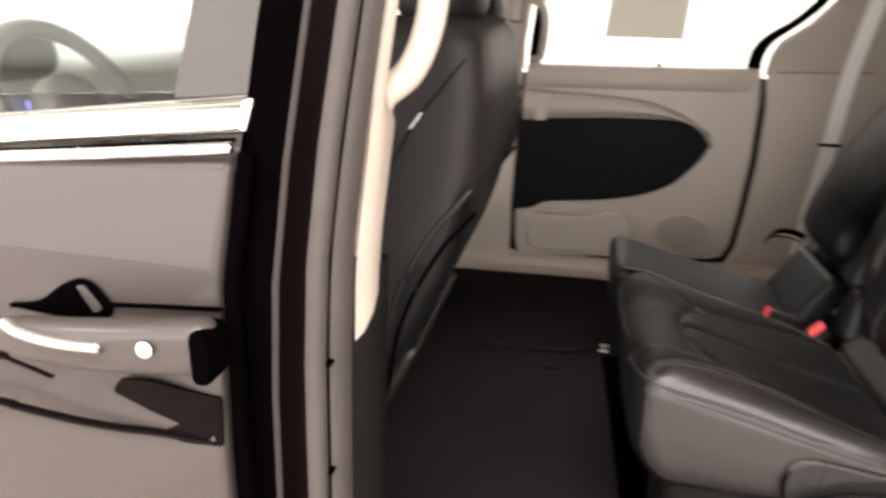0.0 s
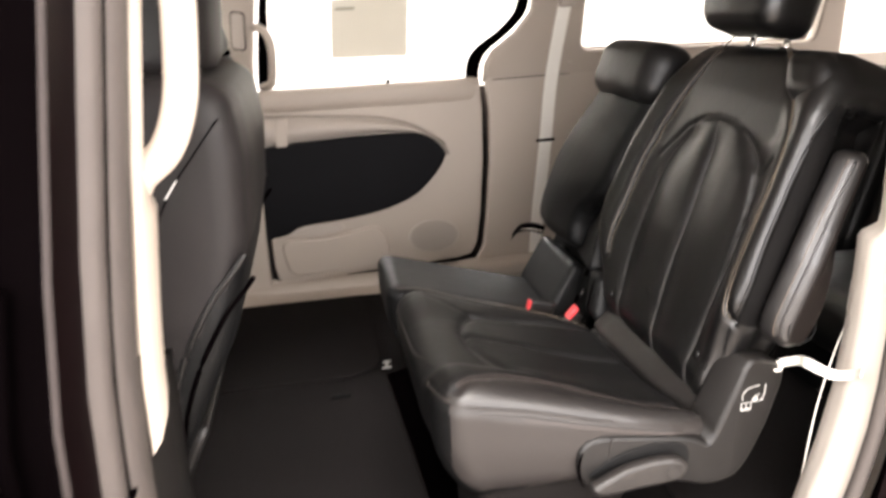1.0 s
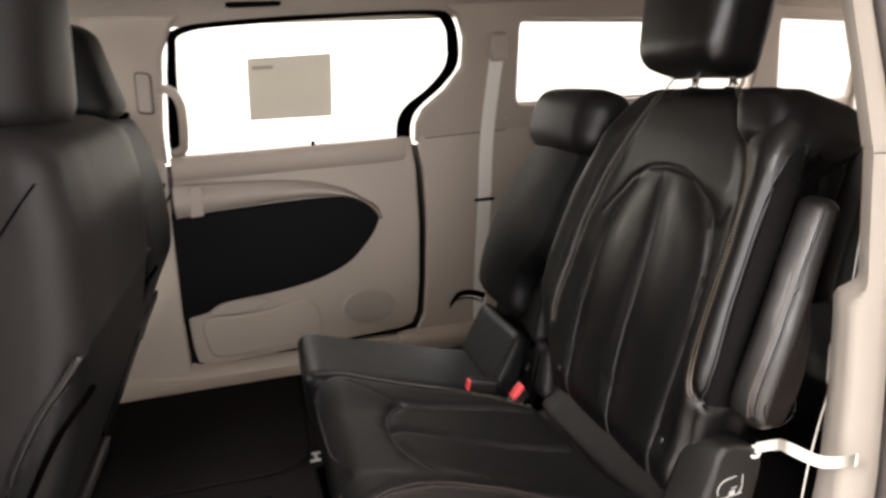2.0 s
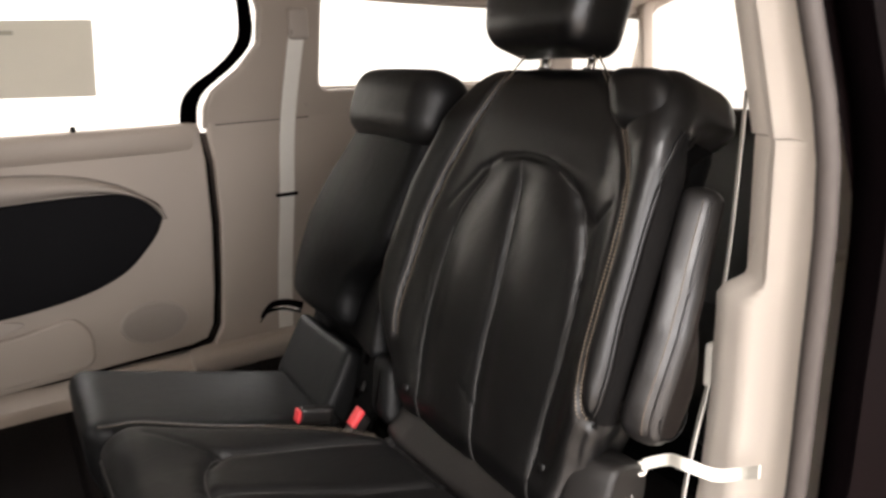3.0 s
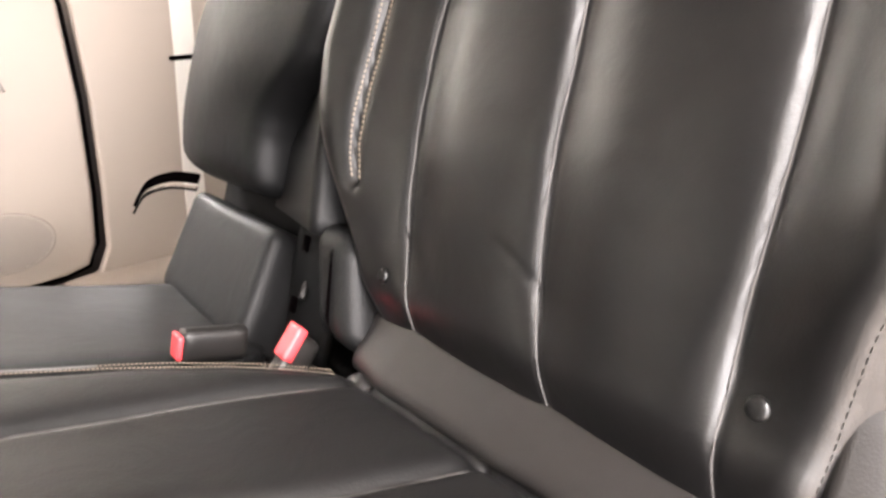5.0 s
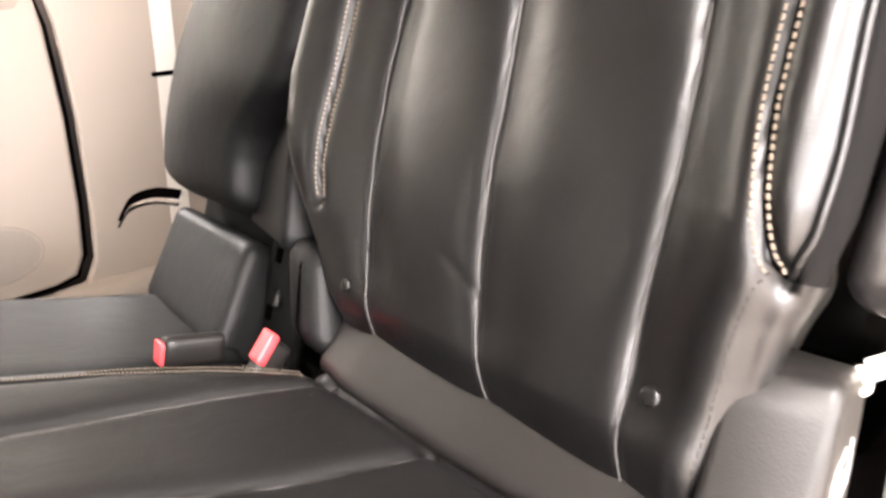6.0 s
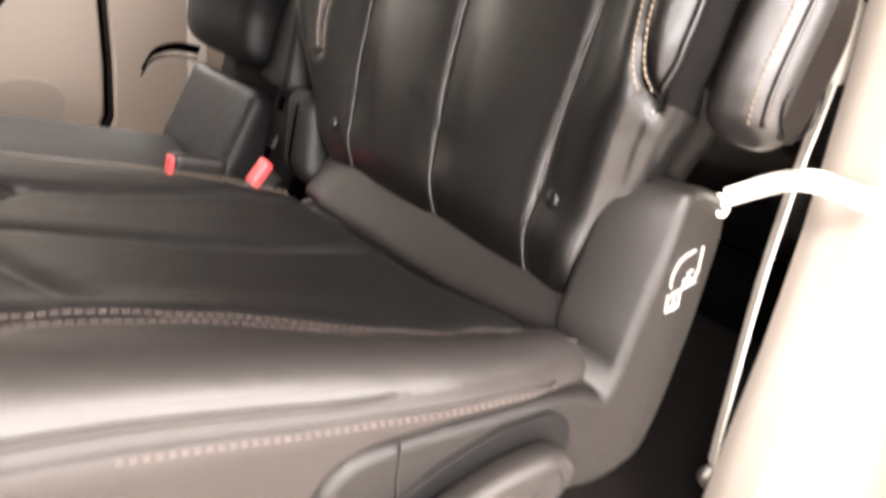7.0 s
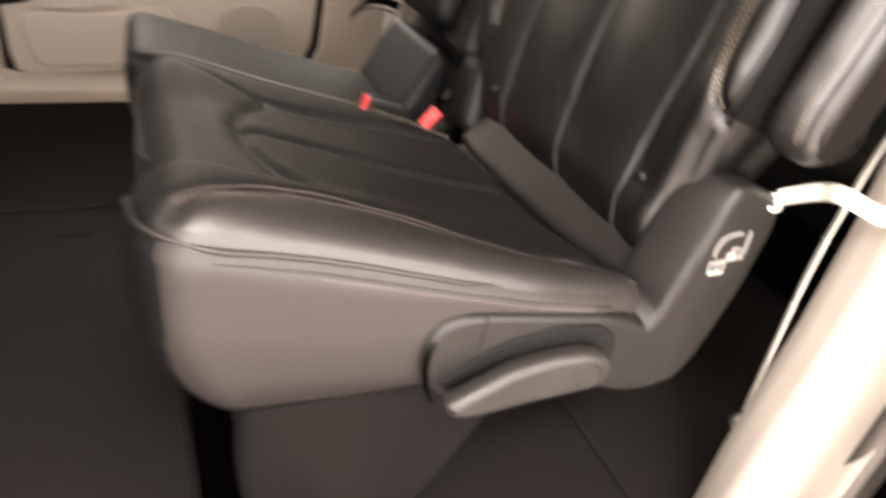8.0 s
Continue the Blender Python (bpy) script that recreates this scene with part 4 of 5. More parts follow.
        w = 1 / (d[near] + 0.0008)
        return float((side[near, 0] * w).sum() / w.sum())
    def low(f):
        c = sum((Vector(pts[i]) for i in f), Vector()) / len(f)
        return c.z < welt_height(c.x, c.y) and (c.y < -0.60 or c.x < 0.47)
    def side(f):
        c = sum((Vector(pts[i]) for i in f), Vector()) / len(f)
        return c.y < float(np.interp(c.x, [q[0] for q in CUSH_NEAR], [q[1] for q in CUSH_NEAR])) and c.x > 0.43
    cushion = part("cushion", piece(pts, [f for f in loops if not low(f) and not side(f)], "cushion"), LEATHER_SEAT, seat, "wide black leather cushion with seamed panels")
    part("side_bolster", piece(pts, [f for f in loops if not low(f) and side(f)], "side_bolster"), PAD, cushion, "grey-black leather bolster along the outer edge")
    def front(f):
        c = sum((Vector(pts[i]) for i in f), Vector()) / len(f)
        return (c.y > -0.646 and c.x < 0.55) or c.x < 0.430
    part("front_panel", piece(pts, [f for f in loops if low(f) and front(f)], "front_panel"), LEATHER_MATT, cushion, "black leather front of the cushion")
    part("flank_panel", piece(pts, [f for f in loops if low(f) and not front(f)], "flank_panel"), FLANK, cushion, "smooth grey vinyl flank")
    for sh in (0.004, -0.004):
        part("stitching", stitches(cushion_line(CUSH_NEAR, 0.0008, sh), (0, 0, 1), 0.0042, 0.0013, 0.00036), DULL_THREAD, cushion, "tan stitching")
    for sh in (0.0025, -0.0025):
        part("stitching", stitches(cushion_line(CUSH_FAR, 0.0005, sh), (0, 0, 1), 0.0018, 0.0012, 0.0003), THREAD, cushion, "tan stitching")
    # the same painted glints along the cushion seams
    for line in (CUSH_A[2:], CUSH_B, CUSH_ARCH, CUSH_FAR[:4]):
        part("seam_glint", tube(cushion_line(line, 0.0013, 0.0022), 0.0010, 6), SEAM_GLINT, cushion, "sewn seam edge, its highlight put into a pale tube")
    def strip(v):
        out = []
        for a, b, c in v:
            y = -0.418 + b
            x0 = float(np.interp(-y, (0.22, 0.25, 0.30, 0.43, 0.50, 0.55, 0.605, 0.62), (0.838, 0.815, 0.808, 0.813, 0.818, 0.826, 0.839, 0.846)))
            t = (a + 0.04) / 0.08
            out.append((x0 + (0.872 - x0) * t, y, 0.719 + c - 0.006 * max(0.0, (y + 0.27) / 0.05) ** 2 - 0.006 * max(0.0, (-0.59 - y) / 0.03) ** 2 + (0.050 + 0.008 * float(smooth_step(-y, 0.40, 0.58))) * t))
        return np.array(out)
    part("rear_flap", rbox((0, 0, 0), (0.08, 0.395, 0.012), 0.005, 0.005, strip), VINYL_FLAP, cushion, "smooth grey vinyl flap behind the cushion")
    welt = curve_pts([(front_x(y, welt_height(0.4, y)) - 0.0006, y, welt_height(0.4, y)) for y in (-0.17, -0.30, -0.40, -0.50, -0.56, -0.60)] + [(0.4270, -0.6385, 0.822)]
                     + [(x, outer_y(x, float(np.interp(x, WELT_X, WELT_Z))) - 0.0006 - 0.0016 * float(smooth_step(x, 0.60, 0.68)), float(np.interp(x, WELT_X, WELT_Z))) for x in (0.465, 0.50, 0.54, 0.58, 0.62, 0.66, 0.70, 0.74, 0.78, 0.815)] + [(0.84, -0.635, 0.727)], 6)
    part("welt", tube(welt, [0.0024 - 0.0014 * float(smooth_step(p.x, 0.58, 0.74)) for p in welt], 8), FLANK, cushion, "sewn welt along the flank")
    under = [(x, outer_y(x, float(np.interp(x, WELT_X, WELT_Z)) - 0.0085) - 0.0004, float(np.interp(x, WELT_X, WELT_Z)) - 0.0085) for x in np.linspace(0.465, 0.825, 15)]
    bead = curve_pts(under, 4)
    part("fold", tube(bead, [0.0004 + 0.0009 * max(0.0, math.sin(math.pi * k / (len(bead) - 1))) ** 0.5 for k in range(len(bead))], 6), FLANK, cushion, "second fold under the welt")
    part("stitching", stitches([(x, y - 0.0006, z - 0.004) for x, y, z in under[3:]], (0, -1, 0), 0.0030, 0.0024, 0.0005), DULL_THREAD, cushion, "grey stitching")
    part("slit", rbox((0, 0, 0), (0.006, 0.075, 0.006), 0.002, 0.006, lambda v: v @ np.array(Matrix.Rotation(-0.18, 3, "Z")).T + np.array((0.858, -0.555, 0.7645))), DARK, cushion)
    part("slit", rbox((0, 0, 0), (0.006, 0.045, 0.006), 0.002, 0.006, lambda v: v @ np.array(Matrix.Rotation(-0.1, 3, "Z")).T + np.array((0.850, -0.295, 0.7505))), DARK, cushion)
    # side cover with its lever
    cover = part("side_cover", gridded(plate(round_poly(SHIELD, 0.014, 4), depth=0.054, bevel=0.007), 0.010, cover_point), PLASTIC, seat, "black moulded plastic side cover")
    slot = curve_pts([(0.6315, -0.6685, 0.654), (0.6235, -0.6690, 0.680), (0.6240, -0.6690, 0.702), (0.629, -0.6685, 0.718)], 6)
    part("slot", tube(slot, [0.0008 + 0.0017 * math.sin(math.pi * k / (len(slot) - 1)) for k in range(len(slot))], 8), RUBBER, cover, "dark slot at the front of the cover")
    part("panel_joint", tube(curve_pts([(0.674, -0.6672, 0.680), (0.672, -0.6674, 0.708), (0.675, -0.6670, 0.736)], 6), 0.0011, 6), LEATHER_GREY, cover)
    # shadow round the lever, painted as a thin dark plate on the cover
    shade = round_poly([(0.636, 0.672), (0.665, 0.694), (0.70, 0.709), (0.745, 0.716), (0.785, 0.712), (0.803, 0.698), (0.806, 0.678), (0.786, 0.655), (0.70, 0.656)], 0.008)
    part("lever_shade", plate(shade, depth=0.004, bevel=0.001, place=lambda u, v, w: (u, -0.6675 + w, v)), LEATHER_MATT, cover, "dark plate for the shade in the recess behind the lever")
    lever = [(0.633, 0.671), (0.660, 0.682), (0.694, 0.693), (0.74, 0.699), (0.770, 0.698), (0.788, 0.690), (0.797, 0.674), (0.782, 0.655), (0.74, 0.652), (0.70, 0.650), (0.654, 0.652), (0.638, 0.658)]
    grip = part("recline_lever", gridded(plate(round_poly(lever, 0.010), depth=0.022, bevel=0.008), 0.012, lambda u, v, w: (u, -0.6790 + w - 0.007 * float(smooth_step(0.72 - u, 0.0, 0.08)), v)), LEVER, cover, "curved grey plastic lever")
    pivot = [(0.768 + 0.012 * math.cos(a), -0.6897, 0.674 + 0.012 * math.sin(a)) for a in np.linspace(0, 2 * math.pi, 24, endpoint=False)]
    part("pivot_ring", tube(pivot, 0.0009, 6, True), PLASTIC, grip, "round pivot line on the lever")
    def ink(x, z):
        x = 0.887 + (x - 0.911) * 1.02
        return Vector((x, -0.6680 + 0.22 * max(0.0, x - 0.885), z + 0.001))
    def stroke(x0, z0, x1, z1, wide=0.00055):
        p, q = ink(x0, z0), ink(x1, z1)
        t = (q - p) / 2
        return ((p + q) / 2, t, (0, 0.0006, 0), t.normalized().cross(Vector((0, 1, 0))) * wide)
    arc = curve_pts([(0.913, 0.768, 0), (0.912, 0.777, 0), (0.922, 0.786, 0), (0.944, 0.786, 0)], 4)
    sign = [stroke(p.x, p.y, q.x, q.y) for p, q in zip(arc, arc[1:])]
    sign += [stroke(0.956, 0.785, 0.955, 0.766), stroke(0.955, 0.766, 0.948, 0.758), stroke(0.910, 0.762, 0.955, 0.758), stroke(0.932, 0.764, 0.942, 0.764, 0.0030),
             stroke(0.936, 0.770, 0.946, 0.770), stroke(0.911, 0.762, 0.930, 0.760), stroke(0.911, 0.751, 0.930, 0.748, 0.0016), stroke(0.911, 0.763, 0.911, 0.750), stroke(0.921, 0.762, 0.921, 0.749), stroke(0.930, 0.761, 0.930, 0.748)]
    part("fold_symbol", boxes_mesh(sign), WHITE_INK, cover, "white printed folding symbol")
    # armrest folded up against the back
    def arm_front(q):
        return float(np.interp(q, (0.11, 0.15, 0.20, 0.26, 0.32, 0.39, 0.46), (-0.032, -0.027, -0.022, -0.020, -0.022, -0.030, -0.044)))
    def arm_mid(q):
        return float(np.interp(q, (0.11, 0.15, 0.20, 0.25, 0.30, 0.38, 0.46), (-0.668, -0.672, -0.677, -0.679, -0.674, -0.660, -0.644)))
    def arm_at(q, a, c):
        thick = float(np.interp(q, (0.116, 0.122, 0.132, 0.146, 0.162, 0.25, 0.46), (0.34, 0.58, 0.80, 0.94, 1.0, 1.0, 0.72)))
        fore = float(smooth_step(c, -0.02, 0.02))
        return on_back(arm_mid(q) + a + 0.9 * float(smooth_step(q, 0.18, 0.34)) * max(0.0, 0.01 - c), q, arm_front(q) - 0.033 + c * thick + 0.55 * a * fore)
    armrest = part("armrest", rbox((0, 0, 0), (0.040, 0.302, 0.066), 0.017, 0.004, lambda v: np.array([tuple(arm_at(0.267 + b, a, c)) for a, b, c in v])), LEATHER_ARM, seat, "folded-up black leather armrest")
    part("side_panel", rbox((0, 0, 0), (0.008, 0.282, 0.048), 0.0035, 0.005, lambda v: np.array([tuple(arm_at(0.267 + b, a - 0.0168, c - 0.006)) for a, b, c in v])), ARM_SIDE, armrest, "brown-black outer side of the armrest")
    run = np.linspace(0.130, 0.402, 60)
    part("stitching", stitches([arm_at(q, -0.0085, 0.0334) for q in run], FWD, 0.0030, 0.0017, 0.00055), THREAD, armrest, "tan stitching")
    part("piping", tube([arm_at(q, -0.0150, 0.0300) for q in run], 0.0018, 8), LEATHER_ARM, armrest, "leather piping along the outer edge")
    ring = [on_back(-0.6915, 0.152 + 0.0225 * math.sin(a), -0.072 + 0.0225 * math.cos(a)) for a in np.linspace(0, 2 * math.pi, 32, endpoint=False)]
    part("piping", tube(ring, 0.0010, 6, True), LEATHER_MATT, armrest)
    # base
    def cloth(v):
        t = (v[:, 2] + 0.12) / 0.24
        k = 0.62 + 0.38 * t
        return np.stack([0.555 + 0.07 * t + v[:, 0] * (0.42 + 0.58 * t) + 0.006 * np.sin(40 * v[:, 1] + 22 * v[:, 2]), -0.42 + v[:, 1] * (0.9 + 0.1 * t) + 0.009 * np.sin(34 * v[:, 0] + 18 * v[:, 2]) * (1.2 - t), 0.545 + v[:, 2]], -1)
    part("base_cover", rbox((0, 0, 0), (0.31, 0.43, 0.24), 0.03, 0.014, cloth), CLOTH, seat, "grey-brown cloth cover round the seat base")
    part("pedestal", rbox((0, 0, 0), (0.20, 0.30, 0.23), 0.04, 0.03, lambda v: np.stack([0.640 + v[:, 0] * (1 - 0.5 * (v[:, 2] < 0) * -v[:, 2] / 0.115 * 0.3), -0.41 + v[:, 1], 0.548 + v[:, 2]], -1)), DARK, seat, "dark covered pedestal")
    part("skirt", rbox((0, 0, 0), (0.31, 0.40, 0.05), 0.02, 0.03, lambda v: v + np.array((0.655, -0.415, 0.625))), CLOTH, seat)
    # buckle
    buckle(seat, (0.803, -0.195, 0.731), (0.45, 0.10, 0.42))


def buckle(seat, top, way, button=0.032):
    """A belt buckle whose red button looks out of its upper end."""
    p, w = Vector(top), Vector(way).normalized()
    side = w.cross(Vector((0, 1, 0))).normalized()
    def shape(off):
        return lambda v: np.array([tuple(p + side * a + Vector((0, b, 0)) + w * (c + off)) for a, b, c in v])
    ob = part("buckle", rbox((0, 0, 0), (0.030, 0.018, 0.060), 0.005, 0.006, shape(-0.032)), PLASTIC, seat, "black belt buckle")
    part("release_button", rbox((0, 0, 0), (0.011 if button > 0.02 else 0.022, 0.0200, button), 0.002, 0.003, lambda v: shape(0.002 - button / 2)(v + np.array((0.011 if button > 0.02 else 0.0, 0, 0)))), RED, ob, "red release button")


near_seat()


def centre_seat():
    seat = thing("centre_seat", (0.65, 0.02, 0.42), "narrow black leather centre seat beside the wider one", "car seat")
    def cush(v):
        x, y, w = 0.595 + v[:, 0], -0.002 + v[:, 1], v[:, 2]
        top = 0.812 - 0.29 * (x - 0.40) - 0.010 * np.cos((y + 0.01) * 9)
        z = 0.645 + (w + 0.09) / 0.18 * (top - 0.645)
        return np.stack([x + 0.02 * smooth_step(-w, 0, 0.08) * (x < 0.5), y, z], -1)
    part("cushion", rbox((0, 0, 0), (0.40, 0.256, 0.18), 0.035, 0.010, cush), LEATHER_MATT, seat, "smooth black leather cushion")
    # lower back pad
    def pad(v):
        return np.array([(0.827 + 0.62 * b - 0.785 * c, 0.043 + a + 0.30 * b, 0.722 + 0.785 * b + 0.62 * c) for a, b, c in v])
    part("lower_pad", rbox((0, 0, 0), (0.245, 0.130, 0.06), 0.016, 0.008, pad), LEATHER_MATT, seat, "square leather flap at the foot of the backrest")
    def back(v):
        out = []
        for a, b, c in v:
            s = 0.247 + b
            lo, hi = np.interp(s, (0.03, 0.10, 0.13, 0.155, 0.185, 0.23, 0.34, 0.42), (-0.016, -0.008, -0.018, -0.042, -0.085, -0.11, -0.125, -0.13)), np.interp(s, (0.03, 0.10, 0.22, 0.30, 0.42), (0.235, 0.245, 0.235, 0.205, 0.150))
            t = (a + 0.18) / 0.36
            bulge = 0.020 * math.sin(math.pi * t) * (1 if c > 0 else 0)
            out.append(tuple(on_back(lo + (hi - lo) * t, s, -0.055 + c + bulge + 0.018 * math.sin(math.pi * min(1, max(0, (s - 0.02) / 0.4))))))
        return np.array(out)
    part("backrest", rbox((0, 0, 0), (0.36, 0.415, 0.11), 0.030, 0.010, back), LEATHER_MATT, seat, "narrow rounded black leather backrest")
    def roll(v):
        return np.array([tuple(on_back(0.000 + a, 0.468 + b, -0.020 + c + 0.012 * math.cos(a * 9))) for a, b, c in v])
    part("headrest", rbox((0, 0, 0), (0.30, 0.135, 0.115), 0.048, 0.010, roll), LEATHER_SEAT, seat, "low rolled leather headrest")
    def shell(v):
        return np.array([tuple(on_back(0.052 + a * (1 - 0.25 * max(0.0, b)), 0.150 + b, -0.090 + c)) for a, b, c in v])
    part("rear_shell", rbox((0, 0, 0), (0.42, 0.56, 0.045), 0.018, 0.02, shell), DARK, seat, "black shell behind the narrow backrest")
    # side plastics facing the wider seat
    section = [(0.0, -0.065), (0.0, -0.034), (0.86, 0.000), (0.97, 0.006), (1.01, 0.001), (1.06, -0.065)]
    levels = [(0.030, 0.0)] + [(q, 1.0) for q in np.linspace(0.030, 0.215, 12)] + [(0.232, 0.8), (0.245, 0.4), (0.250, 0.0)]
    def hinge_at(q, k):
        left, ridge = float(np.interp(q, (0.03, 0.10, 0.16, 0.20, 0.24), (0.015, 0.015, -0.025, -0.075, -0.112))), -0.154 + 0.25 * (q - 0.029)
        return lambda a, b: on_back(left + (ridge - left) * a, q, -0.065 + (b + 0.065) * k)
    part("hinge_cover", sweep(section, [hinge_at(q, k) for q, k in levels], closed=True), LEATHER_MATT, seat, "tapered black hinge cover")
    plate_ob = part("hinge_plate", rbox((0, 0, 0), (0.095, 0.13, 0.012), 0.004, 0.012, lambda v: np.array([tuple(on_back(-0.115 + a, -0.035 + b, -0.030 + c)) for a, b, c in v])), DARK, seat, "dark steel hinge plate")
    for q in (0.010, -0.055):
        part("slot", boxes_mesh([(on_back(-0.093, q, -0.0235), (0, 0.005, 0), UPW * 0.008, FWD * 0.002)]), RUBBER, plate_ob)
    part("pin", tube([(0.862, -0.098, 0.742), (0.846, -0.108, 0.738), (0.836, -0.116, 0.729)], 0.0035, 8), PLASTIC, plate_ob)
    # folding lever on the far side
    lev = curve_pts([(0.850, 0.185, 0.800), (0.825, 0.215, 0.803), (0.800, 0.245, 0.792), (0.785, 0.262, 0.768)], 6)
    part("fold_lever", ribbon(lev, (0.010, 0.016, 0.006), 0.004), RUBBER, seat, "bent black fold lever")
    part("lever_edge", ribbon([p + Vector((-0.004, 0, -0.012)) for p in lev], (0.006, 0.010, 0.002), 0.003), CHROME, seat, "bright lever edge")
    part("pedestal", rbox((0, 0, 0), (0.30, 0.20, 0.24), 0.03, 0.03, lambda v: v + np.array((0.62, 0.0, 0.545))), DARK, seat)
    buckle(seat, (0.702, -0.152, 0.739), (-0.9, -0.02, 0.25), 0.005)


centre_seat()


def pull_strap():
    ob = thing("pull_strap", (0.96, -0.66, 0.80), "off-white woven pull strap with a looped end beside the seat", "strap")
    line = curve_pts([(0.957, -0.650, 0.815), (0.966, -0.680, 0.834), (0.958, -0.710, 0.846), (0.979, -0.735, 0.838), (0.994, -0.757, 0.846), (0.984, -0.784, 0.866)], 10)
    part("band", ribbon(line, (0.003, 0.002, 0.014), 0.0022), STRAP, ob)
    loop = [(0.955 + 0.008 * math.cos(a), -0.650 + 0.003 * math.sin(a), 0.810 + 0.006 * math.sin(a)) for a in np.linspace(0, 2 * math.pi, 20, endpoint=False)]
    part("loop", tube(loop, 0.0022, 6, True), STRAP, ob)


pull_strap()


def belt_near():
    belt = thing("lap_belt", (1.02, -0.62, 0.5), "beige belt webbing running down behind the seat to its anchor", "seat belt")
    line = [(1.135, -0.625, 1.25), (1.118, -0.632, 1.08), (1.078, -0.648, 0.911), (1.053, -0.650, 0.821), (1.034, -0.652, 0.724), (1.023, -0.655, 0.609), (1.017, -0.657, 0.545)]
    part("webbing", ribbon(curve_pts(line, 4), (0.012, 0.012, 0), 0.002), WEB, belt)
    part("tongue_sleeve", rbox((1.078, -0.650, 0.915), (0.022, 0.014, 0.060), 0.004, 0.008), WEB, belt)
    part("anchor_ring", disc((1.016, -0.660, 0.536), (-0.6, -0.8, 0), 0.013, 0.008, 18), STEEL, belt, "steel anchor bolt")
    part("anchor_tab", rbox((1.020, -0.662, 0.490), (0.020, 0.006, 0.10), 0.002, 0.01), RUBBER, belt, "black anchor tab")


belt_near()


# ---------------------------------------------------------------- door opening: pillars, front door
def near_c_pillar():
    xs, zs = (0.972, 0.990, 1.028, 1.046, 1.044, 1.036, 1.030, 1.018), (0.42, 0.55, 0.70, 0.83, 1.00, 1.15, 1.30, 1.50)
    prof = [(0.30, -0.060), (0.14, -0.010), (0.05, 0.006), (0.016, 0.006), (0.0, 0.0), (-0.006, -0.020), (-0.022, -0.045), (-0.030, -0.070), (-0.020, -0.090), (-0.030, -0.115), (-0.055, -0.140), (-0.060, -0.152)]
    def station(z, flare=0.0, inset=0.0):
        x = float(np.interp(z, zs, xs))
        back = -0.038 * float(smooth_step(z, 1.025, 1.062))
        return lambda a, b: (x + a - flare * max(0.0, -b) * 2, -0.672 + b * (1 + flare) + inset + back * float(smooth_step(b, -0.10, -0.02)), z)
    low = [station(z, fl) for z, fl in ((0.424, 0.5), (0.46, 0.4), (0.52, 0.24), (0.60, 0.10), (0.68, 0.03), (0.78, 0), (0.9, 0), (1.0, 0), (1.025, 0), (1.035, 0), (1.045, 0), (1.055, 0), (1.065, 0), (1.10, 0), (1.20, 0), (1.212, 0))]
    pillar = part("rear_pillar", sweep(prof, low), BEIGE_LIT, van, "beige moulded trim of the rear door pillar, coloured as lit")
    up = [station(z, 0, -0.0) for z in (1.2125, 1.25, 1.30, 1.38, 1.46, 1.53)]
    part("upper_trim", sweep([(a + 0.004, b + 0.004) for a, b in prof], [lambda a, b, s=s, z=z: (Vector(s(a, b)) + Vector((0, 0.22 * max(0, z - 1.2), 0))) for s, z in zip(up, (1.2125, 1.25, 1.30, 1.38, 1.46, 1.53))]), BEIGE_LIT, pillar)
    # seals and painted jamb outside it
    for off, r, mat, nm in ((-0.158, 0.010, SEAL_GREY, "inner_seal"), (-0.185, 0.014, RUBBER, "outer_seal")):
        pts = [Vector((float(np.interp(z, zs, xs)) - 0.058 + (0.02 if mat is RUBBER else 0), -0.665 + off + 0.22 * max(0, z - 1.2), z)) for z in (0.42, 0.6, 0.8, 1.0, 1.2, 1.35, 1.5)]
        part(nm, tube(curve_pts(pts, 3), r, 10), mat, pillar)
    jamb = [(-0.045, -0.190), (-0.015, -0.215), (0.01, -0.245), (0.02, -0.30), (0.015, -0.345), (0.035, -0.362), (0.40, -0.37), (1.55, -0.33)]
    part("rear_jamb", sweep(jamb, [lambda a, b, z=z, k=k: (float(np.interp(z, zs, xs)) + a, -0.665 + b + k, z) for z, k in ((0.30, 0.02), (0.6, 0), (0.9, 0), (1.15, 0.01), (1.3, 0.05), (1.52, 0.12))]), PAINT_DARK, van, "dark painted door jamb")
    # near-side rear quarter inside, with its window
    inside = [(1.26, 0.425), (2.55, 0.425), (2.55, 1.128), (1.26, 1.128)]
    part("near_quarter_trim", plate(inside, depth=0.03, bevel=0.006, place=lambda u, v, w: (u, -0.80 + w, v)), BEIGE, van)
    hole = round_poly([(1.34, 1.20), (2.3, 1.19), (2.3, 1.43), (1.34, 1.46)], 0.04)
    up_loop = [(1.24, 1.132), (2.55, 1.132), (2.55, 1.525), (1.20, 1.525)]
    part("near_quarter_upper", plate(up_loop, [hole], depth=0.03, bevel=0.006, place=lambda u, v, w: (u, -0.80 + 0.25 * max(0, v - 1.125) * 0.4 + w, v)), BEIGE, van)
    # tailgate
    gate = round_poly([(-0.82, 0.40), (0.86, 0.40), (0.84, 1.12), (0.76, 1.52), (-0.72, 1.52), (-0.80, 1.12)], 0.06)
    view = round_poly([(-0.76, 1.00), (0.815, 1.00), (0.745, 1.47), (-0.69, 1.47)], 0.04)
    part("tailgate", plate(gate, [view], depth=0.06, bevel=0.01, place=lambda u, v, w: (2.58 - 0.25 * max(0, v - 1.05) + w, u, v)), BEIGE, van, "closed tailgate with its wide window")


near_c_pillar()


